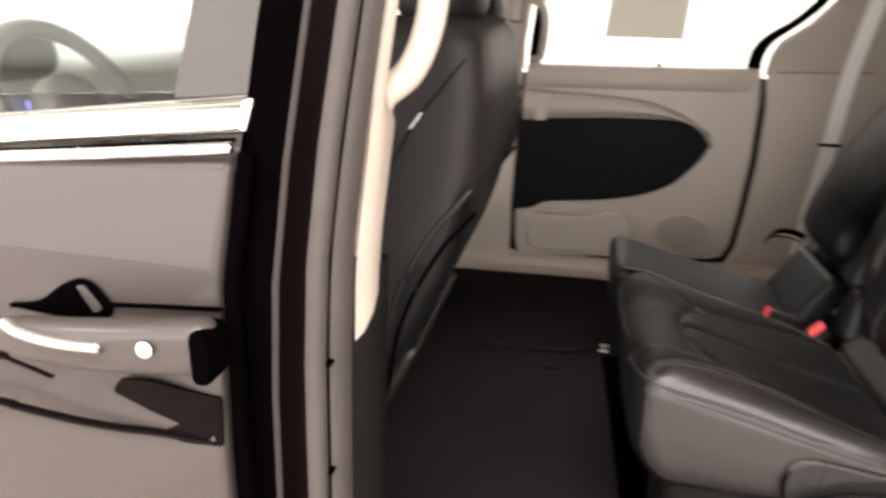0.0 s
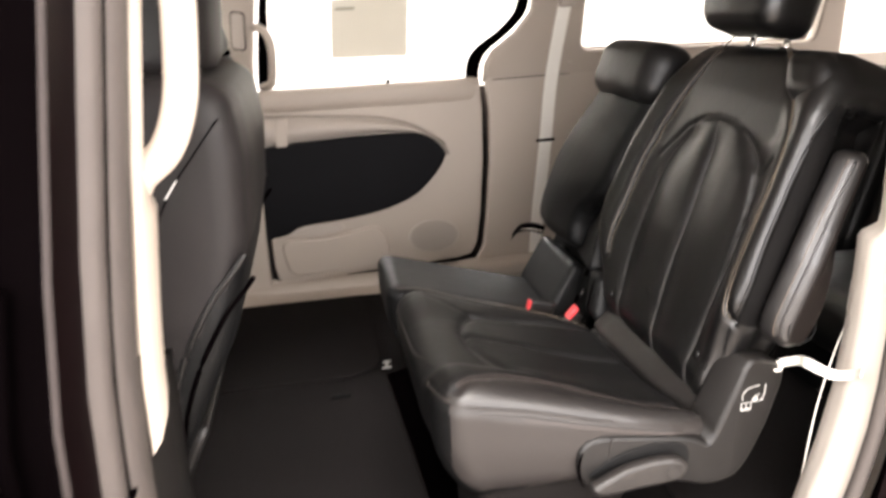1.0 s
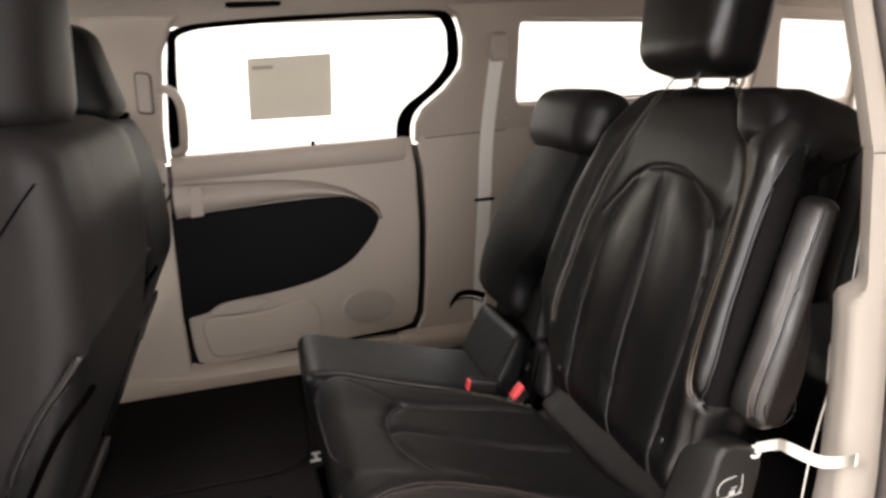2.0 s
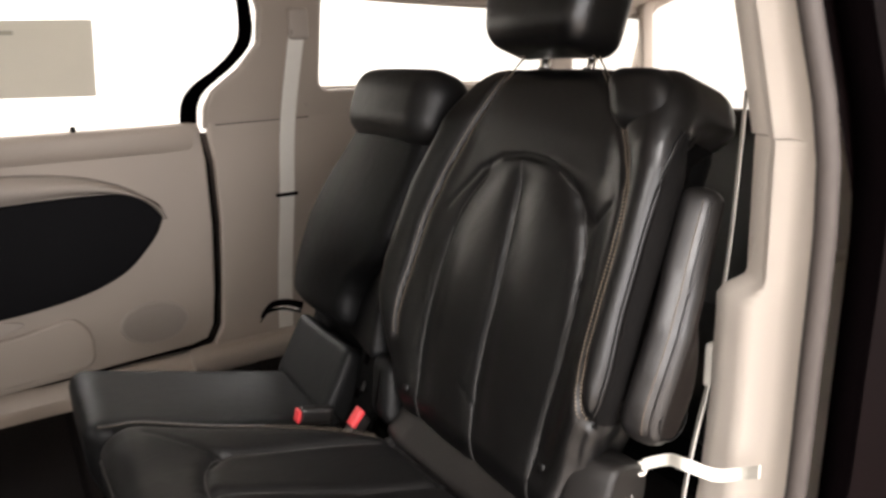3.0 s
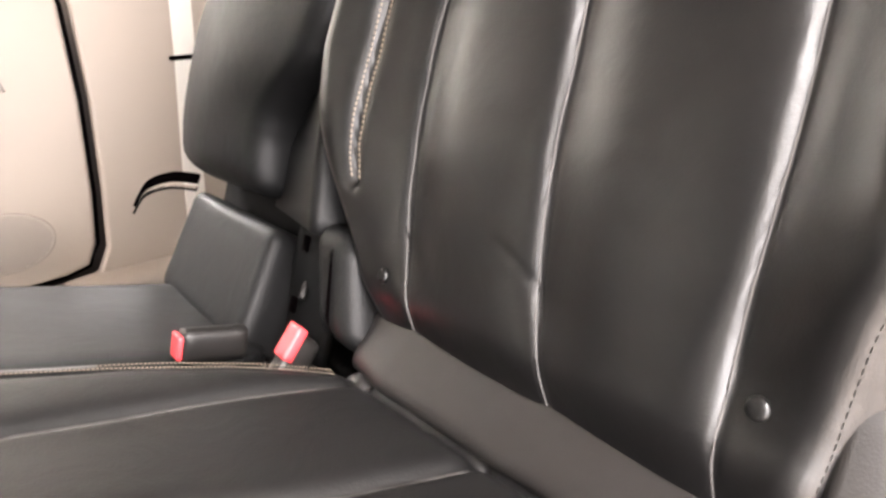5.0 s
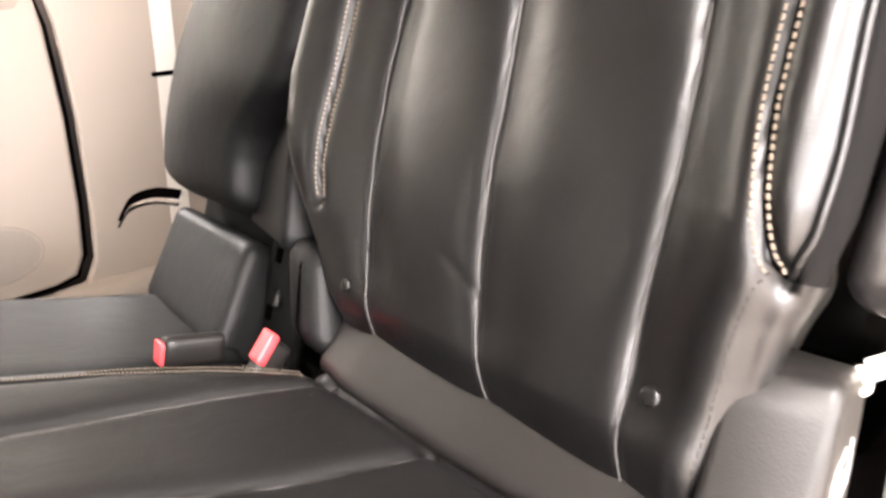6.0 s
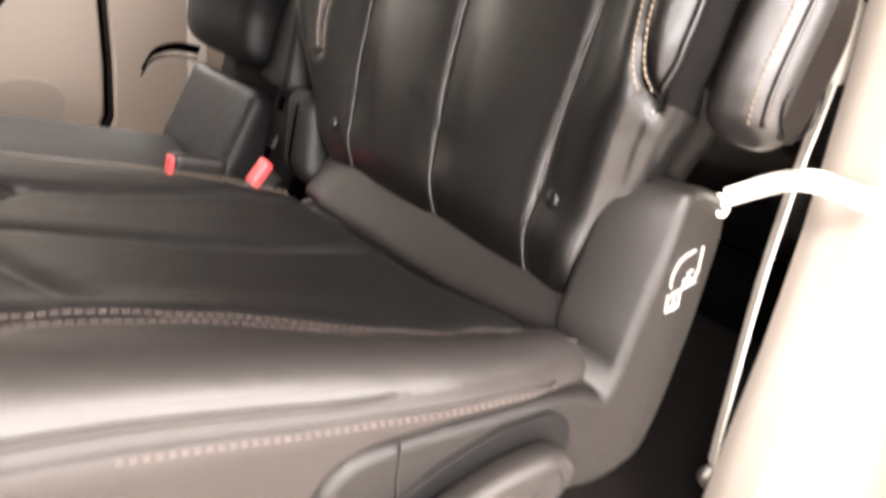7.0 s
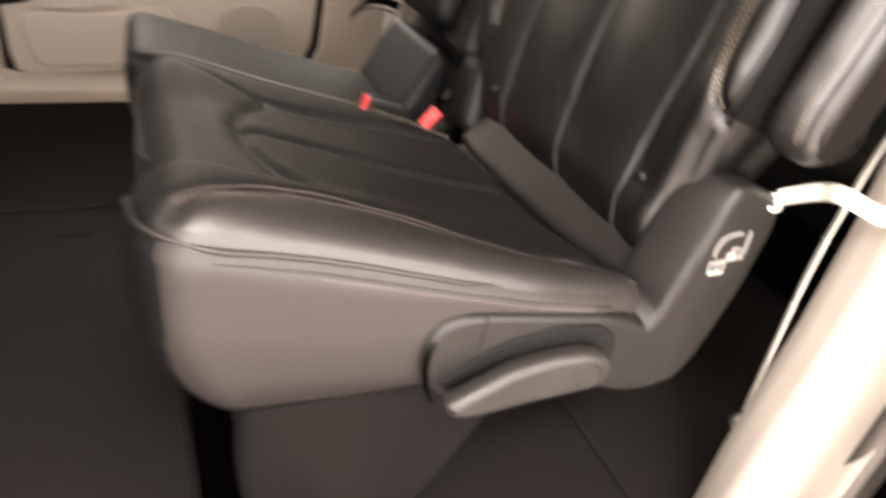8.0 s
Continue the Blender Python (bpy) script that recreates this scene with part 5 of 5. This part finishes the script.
def near_b_pillar():
    # plan of the pillar from the outside inwards, swept up its height
    plan_gap = [(0.035, -1.050), (0.040, -1.070), (0.055, -1.077), (0.068, -1.079), (0.080, -1.078)]
    plan_lip = [(0.080, -1.078), (0.0835, -1.078), (0.0845, -1.075)]
    plan_dark = [(0.0845, -1.075), (0.085, -1.066), (0.087, -1.045), (0.088, -1.026)]
    plan_a = [(0.088, -1.026), (0.096, -1.024), (0.100, -1.016), (0.101, -1.006), (0.099, -1.002)]
    plan_b = [(0.099, -0.998), (0.104, -0.994), (0.108, -0.975), (0.107, -0.950), (0.101, -0.938), (0.094, -0.932)]
    def at(z):
        dx = 0.10 * (z - 1.05) if z > 1.05 else 0.03 * (z - 1.05)
        dy = 0.22 * max(0, z - 1.15)
        bow = 0.02 * (1 - ((z - 0.95) / 0.55) ** 2) - 0.02
        return lambda a, b: (a + dx, b + dy - bow, z)
    zs = (0.30, 0.45, 0.60, 0.75, 0.90, 1.0, 1.1, 1.2, 1.3, 1.4, 1.5)
    jamb = part("door_pillar", sweep(plan_dark, [at(z) for z in zs]), PAINT_DARK, van, "dark painted pillar between the doors")
    part("gap_rubber", sweep(plan_gap, [at(z) for z in zs]), RUBBER, jamb, "black rubber in the door gap")
    part("pillar_flange", sweep(plan_a, [at(z) for z in zs]), SEAL_GREY, jamb, "taupe seal flange")
    part("pillar_flange", sweep(plan_b, [at(z) for z in zs]), SEAL_GREY, jamb, "taupe seal flange")
    part("flange_joint", tube(curve_pts([Vector(at(z)(0.099, -1.000)) for z in zs], 3), 0.003, 6), RUBBER, jamb)
    part("seal_lip", sweep(plan_lip, [at(z) for z in zs]), LIP, jamb, "pale seal lip")
    for z in (0.875, 0.995):
        part("clip", rbox(tuple(at(z)(0.104, -1.004)), (0.006, 0.012, 0.004), 0.0015, 0.004), RUBBER, jamb)
    # beige inner trim: tapers to a point, with the grab handle above
    verts, faces = [], []
    rows = [(0.985, 1.0), (1.06, 0.0), (1.10, -0.02), (1.2, -0.02), (1.3, -0.02), (1.4, 0.0), (1.52, 0.0)]
    trim_plan = [(0.106, -0.936), (0.112, -0.925), (0.115, -0.90), (0.112, -0.87), (0.102, -0.845), (0.085, -0.835), (0.02, -0.835)]
    for z, cut in rows:
        for i, (a, b) in enumerate(trim_plan):
            f0 = at(z + 0.55 * cut * max(0.0, b + 0.936))
            hollow = 0.040 * float(smooth_step(z, 1.20, 1.27))
            verts.append(Vector(f0(a, b)) - Vector((hollow * min(1.0, max(0.0, (b + 0.925) / 0.04)), 0, 0)))
    n = len(trim_plan)
    for i in range(len(rows) - 1):
        for k in range(n - 1):
            faces.append((i * n + k, i * n + k + 1, (i + 1) * n + k + 1, (i + 1) * n + k))
    part("inner_trim", mesh_of("inner_trim", verts, faces), BEIGE, jamb, "beige pillar trim")
    kick = [(0.104, -0.940), (0.112, -0.920), (0.116, -0.885), (0.120, -0.85), (0.08, -0.83), (0.0, -0.83)]
    part("kick_trim", sweep(kick, [lambda a, b, z=z: at(z)(a - 0.004, b) for z in (0.424, 0.6, 0.8, 0.95, 1.05)]), PLASTIC, jamb, "black lower pillar trim")
    # pale pull handle standing off the trim
    loop = curve_pts([(0.094, -0.884, 1.130), (0.096, -0.872, 1.180), (0.112, -0.856, 1.222), (0.142, -0.850, 1.250), (0.160, -0.848, 1.290), (0.168, -0.846, 1.340), (0.172, -0.846, 1.390), (0.166, -0.842, 1.440), (0.150, -0.835, 1.470), (0.115, -0.828, 1.480)], 6)
    part("grab_handle", tube(loop, [0.0155 + 0.013 * max(0.0, 1 - k / 13) for k in range(len(loop))], 14, ups=(0, 1, 0)), BEIGE, jamb, "beige moulded grab handle")


near_b_pillar()


def front_door():
    door = part("front_door", plate(round_poly([(-1.15, 0.32), (0.020, 0.32), (0.036, 0.60), (0.042, 0.95), (0.046, 1.10), (0.060, 1.202), (-1.15, 1.165)], 0.012),
                                    depth=0.05, bevel=0.010, place=lambda u, v, w: (u, -1.062 + w + 0.16 * max(0, v - 1.12) - 0.018 * math.sin(min(1, max(0, (v - 0.5) / 0.6)) * 3.1) , v)), PAINT, van, "taupe metallic front door skin")
    part("shoulder_band", plate(round_poly([(-1.15, 1.150), (-0.50, 1.176), (-0.19, 1.196), (0.064, 1.217), (0.070, 1.245), (-0.19, 1.221), (-0.50, 1.202), (-1.15, 1.176)], 0.003), depth=0.03, bevel=0.008, place=lambda u, v, w: (u, -1.052 + w + 0.3 * (v - 1.2), v)), CHROME, door, "bright sill moulding under the window")
    part("gap_line", tube([(-1.15, -1.068, 1.150), (-0.5, -1.070, 1.174), (-0.19, -1.070, 1.192), (0.060, -1.070, 1.2145)], 0.0022, 6), RUBBER, door)
    # chrome rod takes the place of the ceiling lights' highlight on the paint
    part("shoulder_glint", tube([(-1.15, -1.073, 1.145), (-0.5, -1.076, 1.170), (-0.19, -1.077, 1.189), (-0.05, -1.078, 1.200), (0.060, -1.077, 1.2095)], 0.0048, 8), CHROME, door, "highlight on the door shoulder, laid on as chrome")
    glass_loop = [(-1.05, 1.20), (0.020, 1.243), (0.052, 1.46), (-0.62, 1.46)]
    pane = part("window_glass", plate(glass_loop, depth=0.004, bevel=0.001, place=lambda u, v, w: (u, -1.030 + 0.25 * (v - 1.2) + w, v)), GLASS_GREEN, door, "side glass of the front door")
    pane.visible_shadow = False
    part("applique", plate(round_poly([(-0.006, 1.240), (0.088, 1.247), (0.118, 1.50), (0.045, 1.50)], 0.004), depth=0.012, bevel=0.003, place=lambda u, v, w: (u, -1.048 + 0.25 * (v - 1.2) + w, v)), APPLIQUE, door, "glossy pillar panel beside the glass")
    frame_line = curve_pts([(-1.05, -1.02, 1.22), (-0.80, -0.99, 1.36), (-0.55, -0.965, 1.47), (-0.2, -0.955, 1.49), (0.10, -0.955, 1.50)], 4)
    part("window_frame", tube(frame_line, 0.02, 8), PAINT_DARK, door)
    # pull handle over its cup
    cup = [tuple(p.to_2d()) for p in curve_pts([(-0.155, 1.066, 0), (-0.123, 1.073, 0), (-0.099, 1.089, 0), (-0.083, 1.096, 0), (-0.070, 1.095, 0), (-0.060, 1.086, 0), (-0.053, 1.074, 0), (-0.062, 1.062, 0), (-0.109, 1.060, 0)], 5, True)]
    # lighter sliver painted in as the glint inside the cup
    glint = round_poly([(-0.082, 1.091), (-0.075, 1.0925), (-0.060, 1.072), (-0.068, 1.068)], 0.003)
    part("cup_glint", plate(glint, depth=0.003, bevel=0.001, place=lambda u, v, w: (u, -1.0925 + w, v)), PAINT, door)
    # the cup is a flat black plate; its shade is in the colour
    part("handle_cup", plate(cup, depth=0.010, bevel=0.004, place=lambda u, v, w: (u, -1.0895 + 0.3 * w, v)), RUBBER, door, "flat plate for the finger cup, its shade put into black")
    def grip_shape(v):
        out = []
        for a, b, c in v:
            t = (a + 0.098) / 0.196
            out.append((-0.036 + a, -1.126 + c - 0.010 * math.sin(math.pi * t), 1.060 + b * np.interp(t, (0, 0.15, 0.5, 1), (0.45, 0.72, 0.9, 1.0)) + 0.008 * t))
        return np.array(out)
    grip = part("door_handle", rbox((0, 0, 0), (0.196, 0.046, 0.026), 0.012, 0.006, grip_shape), PAINT, door, "body-coloured pull handle with a bright strip")
    part("bright_strip", tube(curve_pts([(-0.112, -1.138, 1.076), (-0.090, -1.147, 1.073), (-0.055, -1.151, 1.070), (-0.020, -1.151, 1.070)], 5), 0.0075, 10, flat=0.6, ups=(0, 0.3, 1)), CHROME, grip)
    part("lock_button", disc((0.015, -1.147, 1.071), (0, -1, 0), 0.007, 0.004, 16), CHROME, grip)
    part("handle_end_cap", rbox((0.055, -1.128, 1.064), (0.016, 0.038, 0.044), 0.007, 0.006), RUBBER, grip)
    part("handle_gap", tube([(-0.055, -1.093, 1.077), (-0.002, -1.093, 1.080), (0.048, -1.092, 1.082)], 0.0022, 8), RUBBER, grip)
    # dark inlays below the handle stand in for reflections in the gloss paint
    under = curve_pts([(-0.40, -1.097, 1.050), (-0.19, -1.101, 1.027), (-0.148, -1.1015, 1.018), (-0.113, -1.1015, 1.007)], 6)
    part("crease", tube(under, [0.005] * 10 + [0.003] * (len(under) - 10), 8, flat=0.4), PAINT_DARK, door, "dark reflection painted along the crease below the handle")
    # shade under the handle, laid on as a black sheet
    part("crease", tube(curve_pts([(-0.093, -1.1015, 1.032), (-0.072, -1.102, 1.027), (-0.044, -1.102, 1.023)], 6), [0.001, 0.003, 0.005, 0.006, 0.006, 0.006, 0.006, 0.006, 0.005, 0.004, 0.003, 0.002, 0.001], 8, flat=0.3, ups=(0, 1, 0)), RUBBER, door, "black sheet for the shade under the handle")
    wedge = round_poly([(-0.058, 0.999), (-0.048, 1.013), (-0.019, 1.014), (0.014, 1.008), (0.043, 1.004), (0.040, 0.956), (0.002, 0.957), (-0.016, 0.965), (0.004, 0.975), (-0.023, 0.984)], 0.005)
    part("crease", plate(wedge, depth=0.004, bevel=0.0015, place=lambda u, v, w: (u, -1.0985 + w + 0.05 * max(0.0, u), v)), PAINT_DARK, door, "dark reflection painted along the crease below the handle")
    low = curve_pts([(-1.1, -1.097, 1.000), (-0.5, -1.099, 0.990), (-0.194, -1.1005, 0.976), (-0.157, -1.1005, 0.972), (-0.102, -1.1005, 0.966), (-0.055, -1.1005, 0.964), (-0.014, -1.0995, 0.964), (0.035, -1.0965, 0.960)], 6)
    part("crease", tube(low, 0.0055, 8, flat=0.4), PAINT_DARK, door, "dark reflection painted along the crease below the handle")
    edge = [(0.046, -1.086), (0.052, -1.086), (0.058, -1.080), (0.060, -1.060), (0.056, -1.034), (0.030, -1.030)]
    part("edge_seal", sweep(edge, [lambda a, b, z=z, d=d, k=k: (a + d, b + k, z) for z, d, k in ((0.33, -0.022, 0.022), (0.60, -0.012, 0.008), (0.95, -0.005, 0.0), (1.10, 0.000, 0.006), (1.19, 0.010, 0.016))]), RUBBER, door, "black rubber along the door edge")
    part("edge_guard", tube([(0.046, -1.076, 0.34), (0.052, -1.088, 0.62), (0.056, -1.093, 0.95), (0.056, -1.088, 1.10), (0.070, -1.072, 1.205)], 0.007, 8), RUBBER, door, "black gap at the door edge")


front_door()


SEAT_Z = (0.55, 0.65, 0.75, 0.85, 0.944, 1.00, 1.10, 1.20, 1.27, 1.30)
SEAT_X = (-0.060, -0.010, 0.045, 0.095, 0.143, 0.163, 0.186, 0.194, 0.186, 0.165)


def seat_wide(z):
    return float(np.interp(z, (0.55, 0.75, 1.0, 1.24, 1.3), (0.84, 0.95, 1.0, 0.99, 0.90)))


def driver_back(v, cy, half):
    out = []
    for a, b, c in v:
        z = 0.925 + b
        x = float(np.interp(z, SEAT_Z, SEAT_X))
        edge = max(0.0, abs(a) / half - 0.55) / 0.45
        out.append((x + c - 0.10 - (0.008 * edge ** 2 if c > 0 else 0.0), cy + a * seat_wide(z), z))
    return np.array(out)


RIM = [(0.178, 1.085), (0.160, 1.062), (0.128, 1.024), (0.088, 0.955), (0.060, 0.88), (0.040, 0.78), (0.000, 0.68)]


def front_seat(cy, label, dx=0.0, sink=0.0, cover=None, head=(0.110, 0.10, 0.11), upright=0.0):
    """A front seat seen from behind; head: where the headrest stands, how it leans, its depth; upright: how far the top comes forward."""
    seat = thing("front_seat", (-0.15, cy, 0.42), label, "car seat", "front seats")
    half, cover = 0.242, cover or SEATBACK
    def settle(v):
        v[:, 0] += dx - upright * np.maximum(0.0, v[:, 2] - 0.93)
        v[:, 2] -= sink
        return v
    whole = rbox((0, 0, 0), (2 * half, 0.75, 0.20), 0.030, 0.012, lambda v: settle(driver_back(v, cy, half)))
    pts, loops = [tuple(v.co) for v in whole.vertices], [tuple(f.vertices) for f in whole.polygons]
    def board(f):
        c = sum((Vector(pts[i]) for i in f), Vector()) / len(f)
        return c.z < 1.085 and c.x - dx + upright * max(0.0, c.z - 0.93) > float(np.interp(c.z, [q[1] for q in RIM[::-1]], [q[0] for q in RIM[::-1]])) + 0.004
    kinds = [board(f) for f in loops]
    back = part("backrest", piece(pts, [f for f, k in zip(loops, kinds) if not k], "backrest"), cover, seat, "dark grey leather backrest with plain side panels")
    part("back_board", piece(pts, [f for f, k in zip(loops, kinds) if k], "back_board"), LEATHER_MATT, back, "black panel below the piping")
    for side in (-1, 1):
        def flank(line):
            return [(x + dx - upright * max(0.0, z - 0.93), cy + side * (half * seat_wide(z) + 0.0006), z) for x, z, _ in curve_pts([(x, z, 0) for x, z in line], 8)]
        if cover is SEATBACK and side < 0:
            part("seam", tube(flank([(0.168, 1.252), (0.135, 1.212), (0.104, 1.172), (0.066, 1.105), (0.035, 1.040)]), 0.0011, 6), RUBBER, back)
            part("tag", boxes_mesh([((0.104, cy + side * (half * seat_wide(1.17) + 0.001), 1.173), (0.0075, 0, 0.0105), (0, 0.0012, 0), (0.0010, 0, -0.0007))]), WHITE_INK, back, "small pale tag")
        rim = flank(RIM)
        part("piping", tube(rim, 0.0042, 8), LEATHER, back, "black piping along the lower edge")
        lower = [(x + 0.014, y, z - 0.022) for x, y, z in rim[4:]]
        part("piping", tube(lower, 0.0030, 8), RUBBER, back)
    # lower storage net frame
    part("lower_panel", rbox((0, 0, 0), (0.36, 0.30, 0.03), 0.012, 0.02, lambda v: np.array([(float(np.interp(0.66 + b, (0.5, 0.65, 0.82), (-0.080, -0.010, 0.078))) + 0.006 + dx + c, cy + a, 0.66 + b) for a, b, c in v])), PLASTIC, seat, "black lower back panel")
    hx, tilt, deep = head
    rest = part("headrest", rbox((0, 0, 0), (0.225, 0.21, deep), 0.040, 0.010, lambda v: np.array([(hx + c + tilt * b - 0.03 * (a / 0.13) ** 2, cy + a * (1 - 0.14 * float(smooth_step(b, -0.09, 0.10))), 1.388 - sink + b) for a, b, c in v])), cover, seat, "black leather headrest")
    for d in (-0.05, 0.05):
        part("post", tube([(hx + 0.005, cy + d, 1.22), (hx + 0.018, cy + d, 1.33)], 0.007, 10), CHROME, rest)
    if cover is LEATHER_MATT:
        part("height_catch", rbox((hx + 0.035, cy + 0.06, 1.278), (0.045, 0.03, 0.016), 0.005, 0.008), RUBBER, rest)
    part("cushion", rbox((0, 0, 0), (0.52, 0.50, 0.16), 0.05, 0.03, lambda v: v + np.array((-0.32 + dx, cy, 0.72))), LEATHER, seat)
    part("base", rbox((0, 0, 0), (0.40, 0.40, 0.22), 0.03, 0.05, lambda v: v + np.array((-0.30 + dx, cy, 0.535))), DARK, seat)


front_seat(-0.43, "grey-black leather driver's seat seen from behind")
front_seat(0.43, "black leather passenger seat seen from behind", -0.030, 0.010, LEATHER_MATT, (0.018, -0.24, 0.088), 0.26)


def third_row():
    for cy in (-0.26, 0.40):
        seat = thing("third_row_seat", (1.85, cy, 0.42), "black leather third-row seat standing upright", "car seat", "third-row seats")
        part("backrest", rbox((0, 0, 0), (0.60, 0.53, 0.12), 0.045, 0.03, lambda v: np.array([(1.80 + 0.25 * b - c, cy + a, 0.895 + b) for a, b, c in v])), LEATHER, seat)
        if cy < 0:      # the other headrest is folded away
            rest = part("headrest", rbox((0, 0, 0), (0.27, 0.19, 0.09), 0.038, 0.014, lambda v: np.array([(1.885 + 0.2 * b - c, cy + a * (1 - 0.1 * (b < 0)), 1.305 + b) for a, b, c in v])), LEATHER, seat, "black leather headrest on two posts")
            for d in (-0.06, 0.06):
                part("post", tube([(1.865, cy + d, 1.14), (1.875, cy + d, 1.24)], 0.006, 10), CHROME, rest)
        part("cushion", rbox((0, 0, 0), (0.48, 0.56, 0.14), 0.05, 0.03, lambda v: v + np.array((1.58, cy, 0.66))), LEATHER, seat)
        part("base", rbox((0, 0, 0), (0.40, 0.50, 0.17), 0.03, 0.06, lambda v: v + np.array((1.62, cy, 0.51))), DARK, seat)


third_row()


def cockpit():
    dash = part("dashboard", rbox((0, 0, 0), (0.50, 1.62, 0.42), 0.10, 0.06, lambda v: v + np.array((-0.98, 0.0, 0.99))), DASH, van, "grey dashboard, paled for the haze on the window glass")
    part("instrument_hood", rbox((0, 0, 0), (0.26, 0.36, 0.10), 0.045, 0.02, lambda v: v + np.array((-0.86, -0.43, 1.215))), PLASTIC, dash)
    wheel = thing("steering_wheel", (-0.62, -0.43, 1.05), "grey leather steering wheel, paled for the haze on the driver's window", "steering wheel")
    c, ax = Vector((-0.585, -0.43, 1.125)), Vector((0.88, 0, 0.47)).normalized()
    s = Vector((0, 1, 0))
    u = ax.cross(s)
    ring = [c + (s * math.cos(a) + u * math.sin(a)) * 0.165 for a in np.linspace(0, 2 * math.pi, 40, endpoint=False)]
    part("rim", tube(ring, 0.016, 10, True), WHEEL, wheel)
    part("hub", disc(c - ax * 0.03, ax, 0.075, 0.05, 28), WHEEL, wheel)
    for a in (0.0, math.pi, 1.5 * math.pi):
        part("spoke", tube([c, c + (s * math.cos(a) - u * math.sin(a) * -1) * 0.18], 0.014, 8, flat=0.5), WHEEL, wheel)
    part("key_light", disc((-0.70, -0.40, 1.13), (1, -0.6, 0.2), 0.014, 0.004, 14), BLUE_LIGHT, dash, "small blue key light")
    part("front_bulkhead", rbox((-1.25, 0, 0.70), (0.06, 1.70, 0.80), 0.02, 0.3), DARK, van)
    shield = [(-0.82, 1.16), (0.82, 1.16), (0.70, 1.53), (-0.70, 1.53)]
    pane = part("windscreen", plate(shield, depth=0.005, bevel=0.001, place=lambda u, v, w: (-1.25 + (v - 1.16) * 1.45 + w, u, v)), GLASS, van, "clear windscreen")
    pane.visible_shadow = False
    for side in (-1, 1):
        part("screen_pillar", tube([(-1.22, 0.86 * side, 1.12), (-0.95, 0.82 * side, 1.33), (-0.70, 0.76 * side, 1.52)], 0.03, 8), BEIGE, van)
    front_far = [(-1.2, 0.44), (-0.11, 0.44), (-0.105, 1.125), (-1.2, 1.125)]
    part("passenger_door", plate(front_far, depth=0.04, bevel=0.008, place=lambda u, v, w: (u, SIDE - w, v)), BEIGE, van, "beige inner panel of the front passenger door")
    skin = [(-1.25, 0.30), (2.62, 0.30), (2.62, 1.10), (-1.25, 1.10)]
    part("far_skin", plate(skin, depth=0.02, bevel=0.006, place=lambda u, v, w: (u, 0.985 + w, v)), PAINT, van)


cockpit()


def wheels():
    for wx in (-1.55, 1.75):
        for wy in (-0.86, 0.86):
            hub = part("wheel", tube([(wx + 0.30 * math.cos(a), wy, 0.345 + 0.30 * math.sin(a)) for a in np.linspace(0, 2 * math.pi, 32, endpoint=False)], 0.062, 10, True, ups=(0, 1, 0)), RUBBER, van, "black tyre on a steel rim")
            part("rim", disc((wx, wy - 0.05 * (1 if wy > 0 else -1), 0.345), (0, 1 if wy > 0 else -1, 0), 0.25, 0.09, 28), STEEL, hub)
    bonnet = [lambda a, b, x=x, h=h, k=k: (x, a * k, h + b) for x, h, k in ((-1.20, 1.125, 1.0), (-1.45, 1.06, 1.0), (-1.75, 0.98, 0.97), (-2.0, 0.88, 0.90), (-2.10, 0.78, 0.86), (-2.13, 0.55, 0.85), (-2.10, 0.32, 0.84))]
    part("bonnet", sweep([(0.93, -0.10), (0.90, -0.03), (0.80, 0.0), (0.4, 0.02), (0.0, 0.025), (-0.4, 0.02), (-0.80, 0.0), (-0.90, -0.03), (-0.93, -0.10)], bonnet), PAINT, van, "taupe metallic bonnet and nose")
    for side in (-1, 1):
        arch = [(-2.10, 0.34), (-1.93, 0.34)] + [(-1.55 + 0.38 * math.cos(a), 0.345 + 0.38 * math.sin(a)) for a in np.linspace(math.pi, 0, 13)] + [(-1.15, 0.34), (-1.15, 1.04), (-1.45, 0.98), (-1.75, 0.90), (-2.06, 0.70)]
        part("front_wing", plate(arch, depth=0.02, bevel=0.004, place=lambda u, v, w, side=side: (u, side * (0.955 - 0.30 * max(0.0, -1.7 - u) ** 2 - 0.05 * max(0.0, -1.5 - u)) + w, v)), PAINT, van)
    part("front_subframe", rbox((-1.45, 0, 0.36), (0.55, 1.66, 0.16), 0.03, 0.2), DARK, van)


wheels()
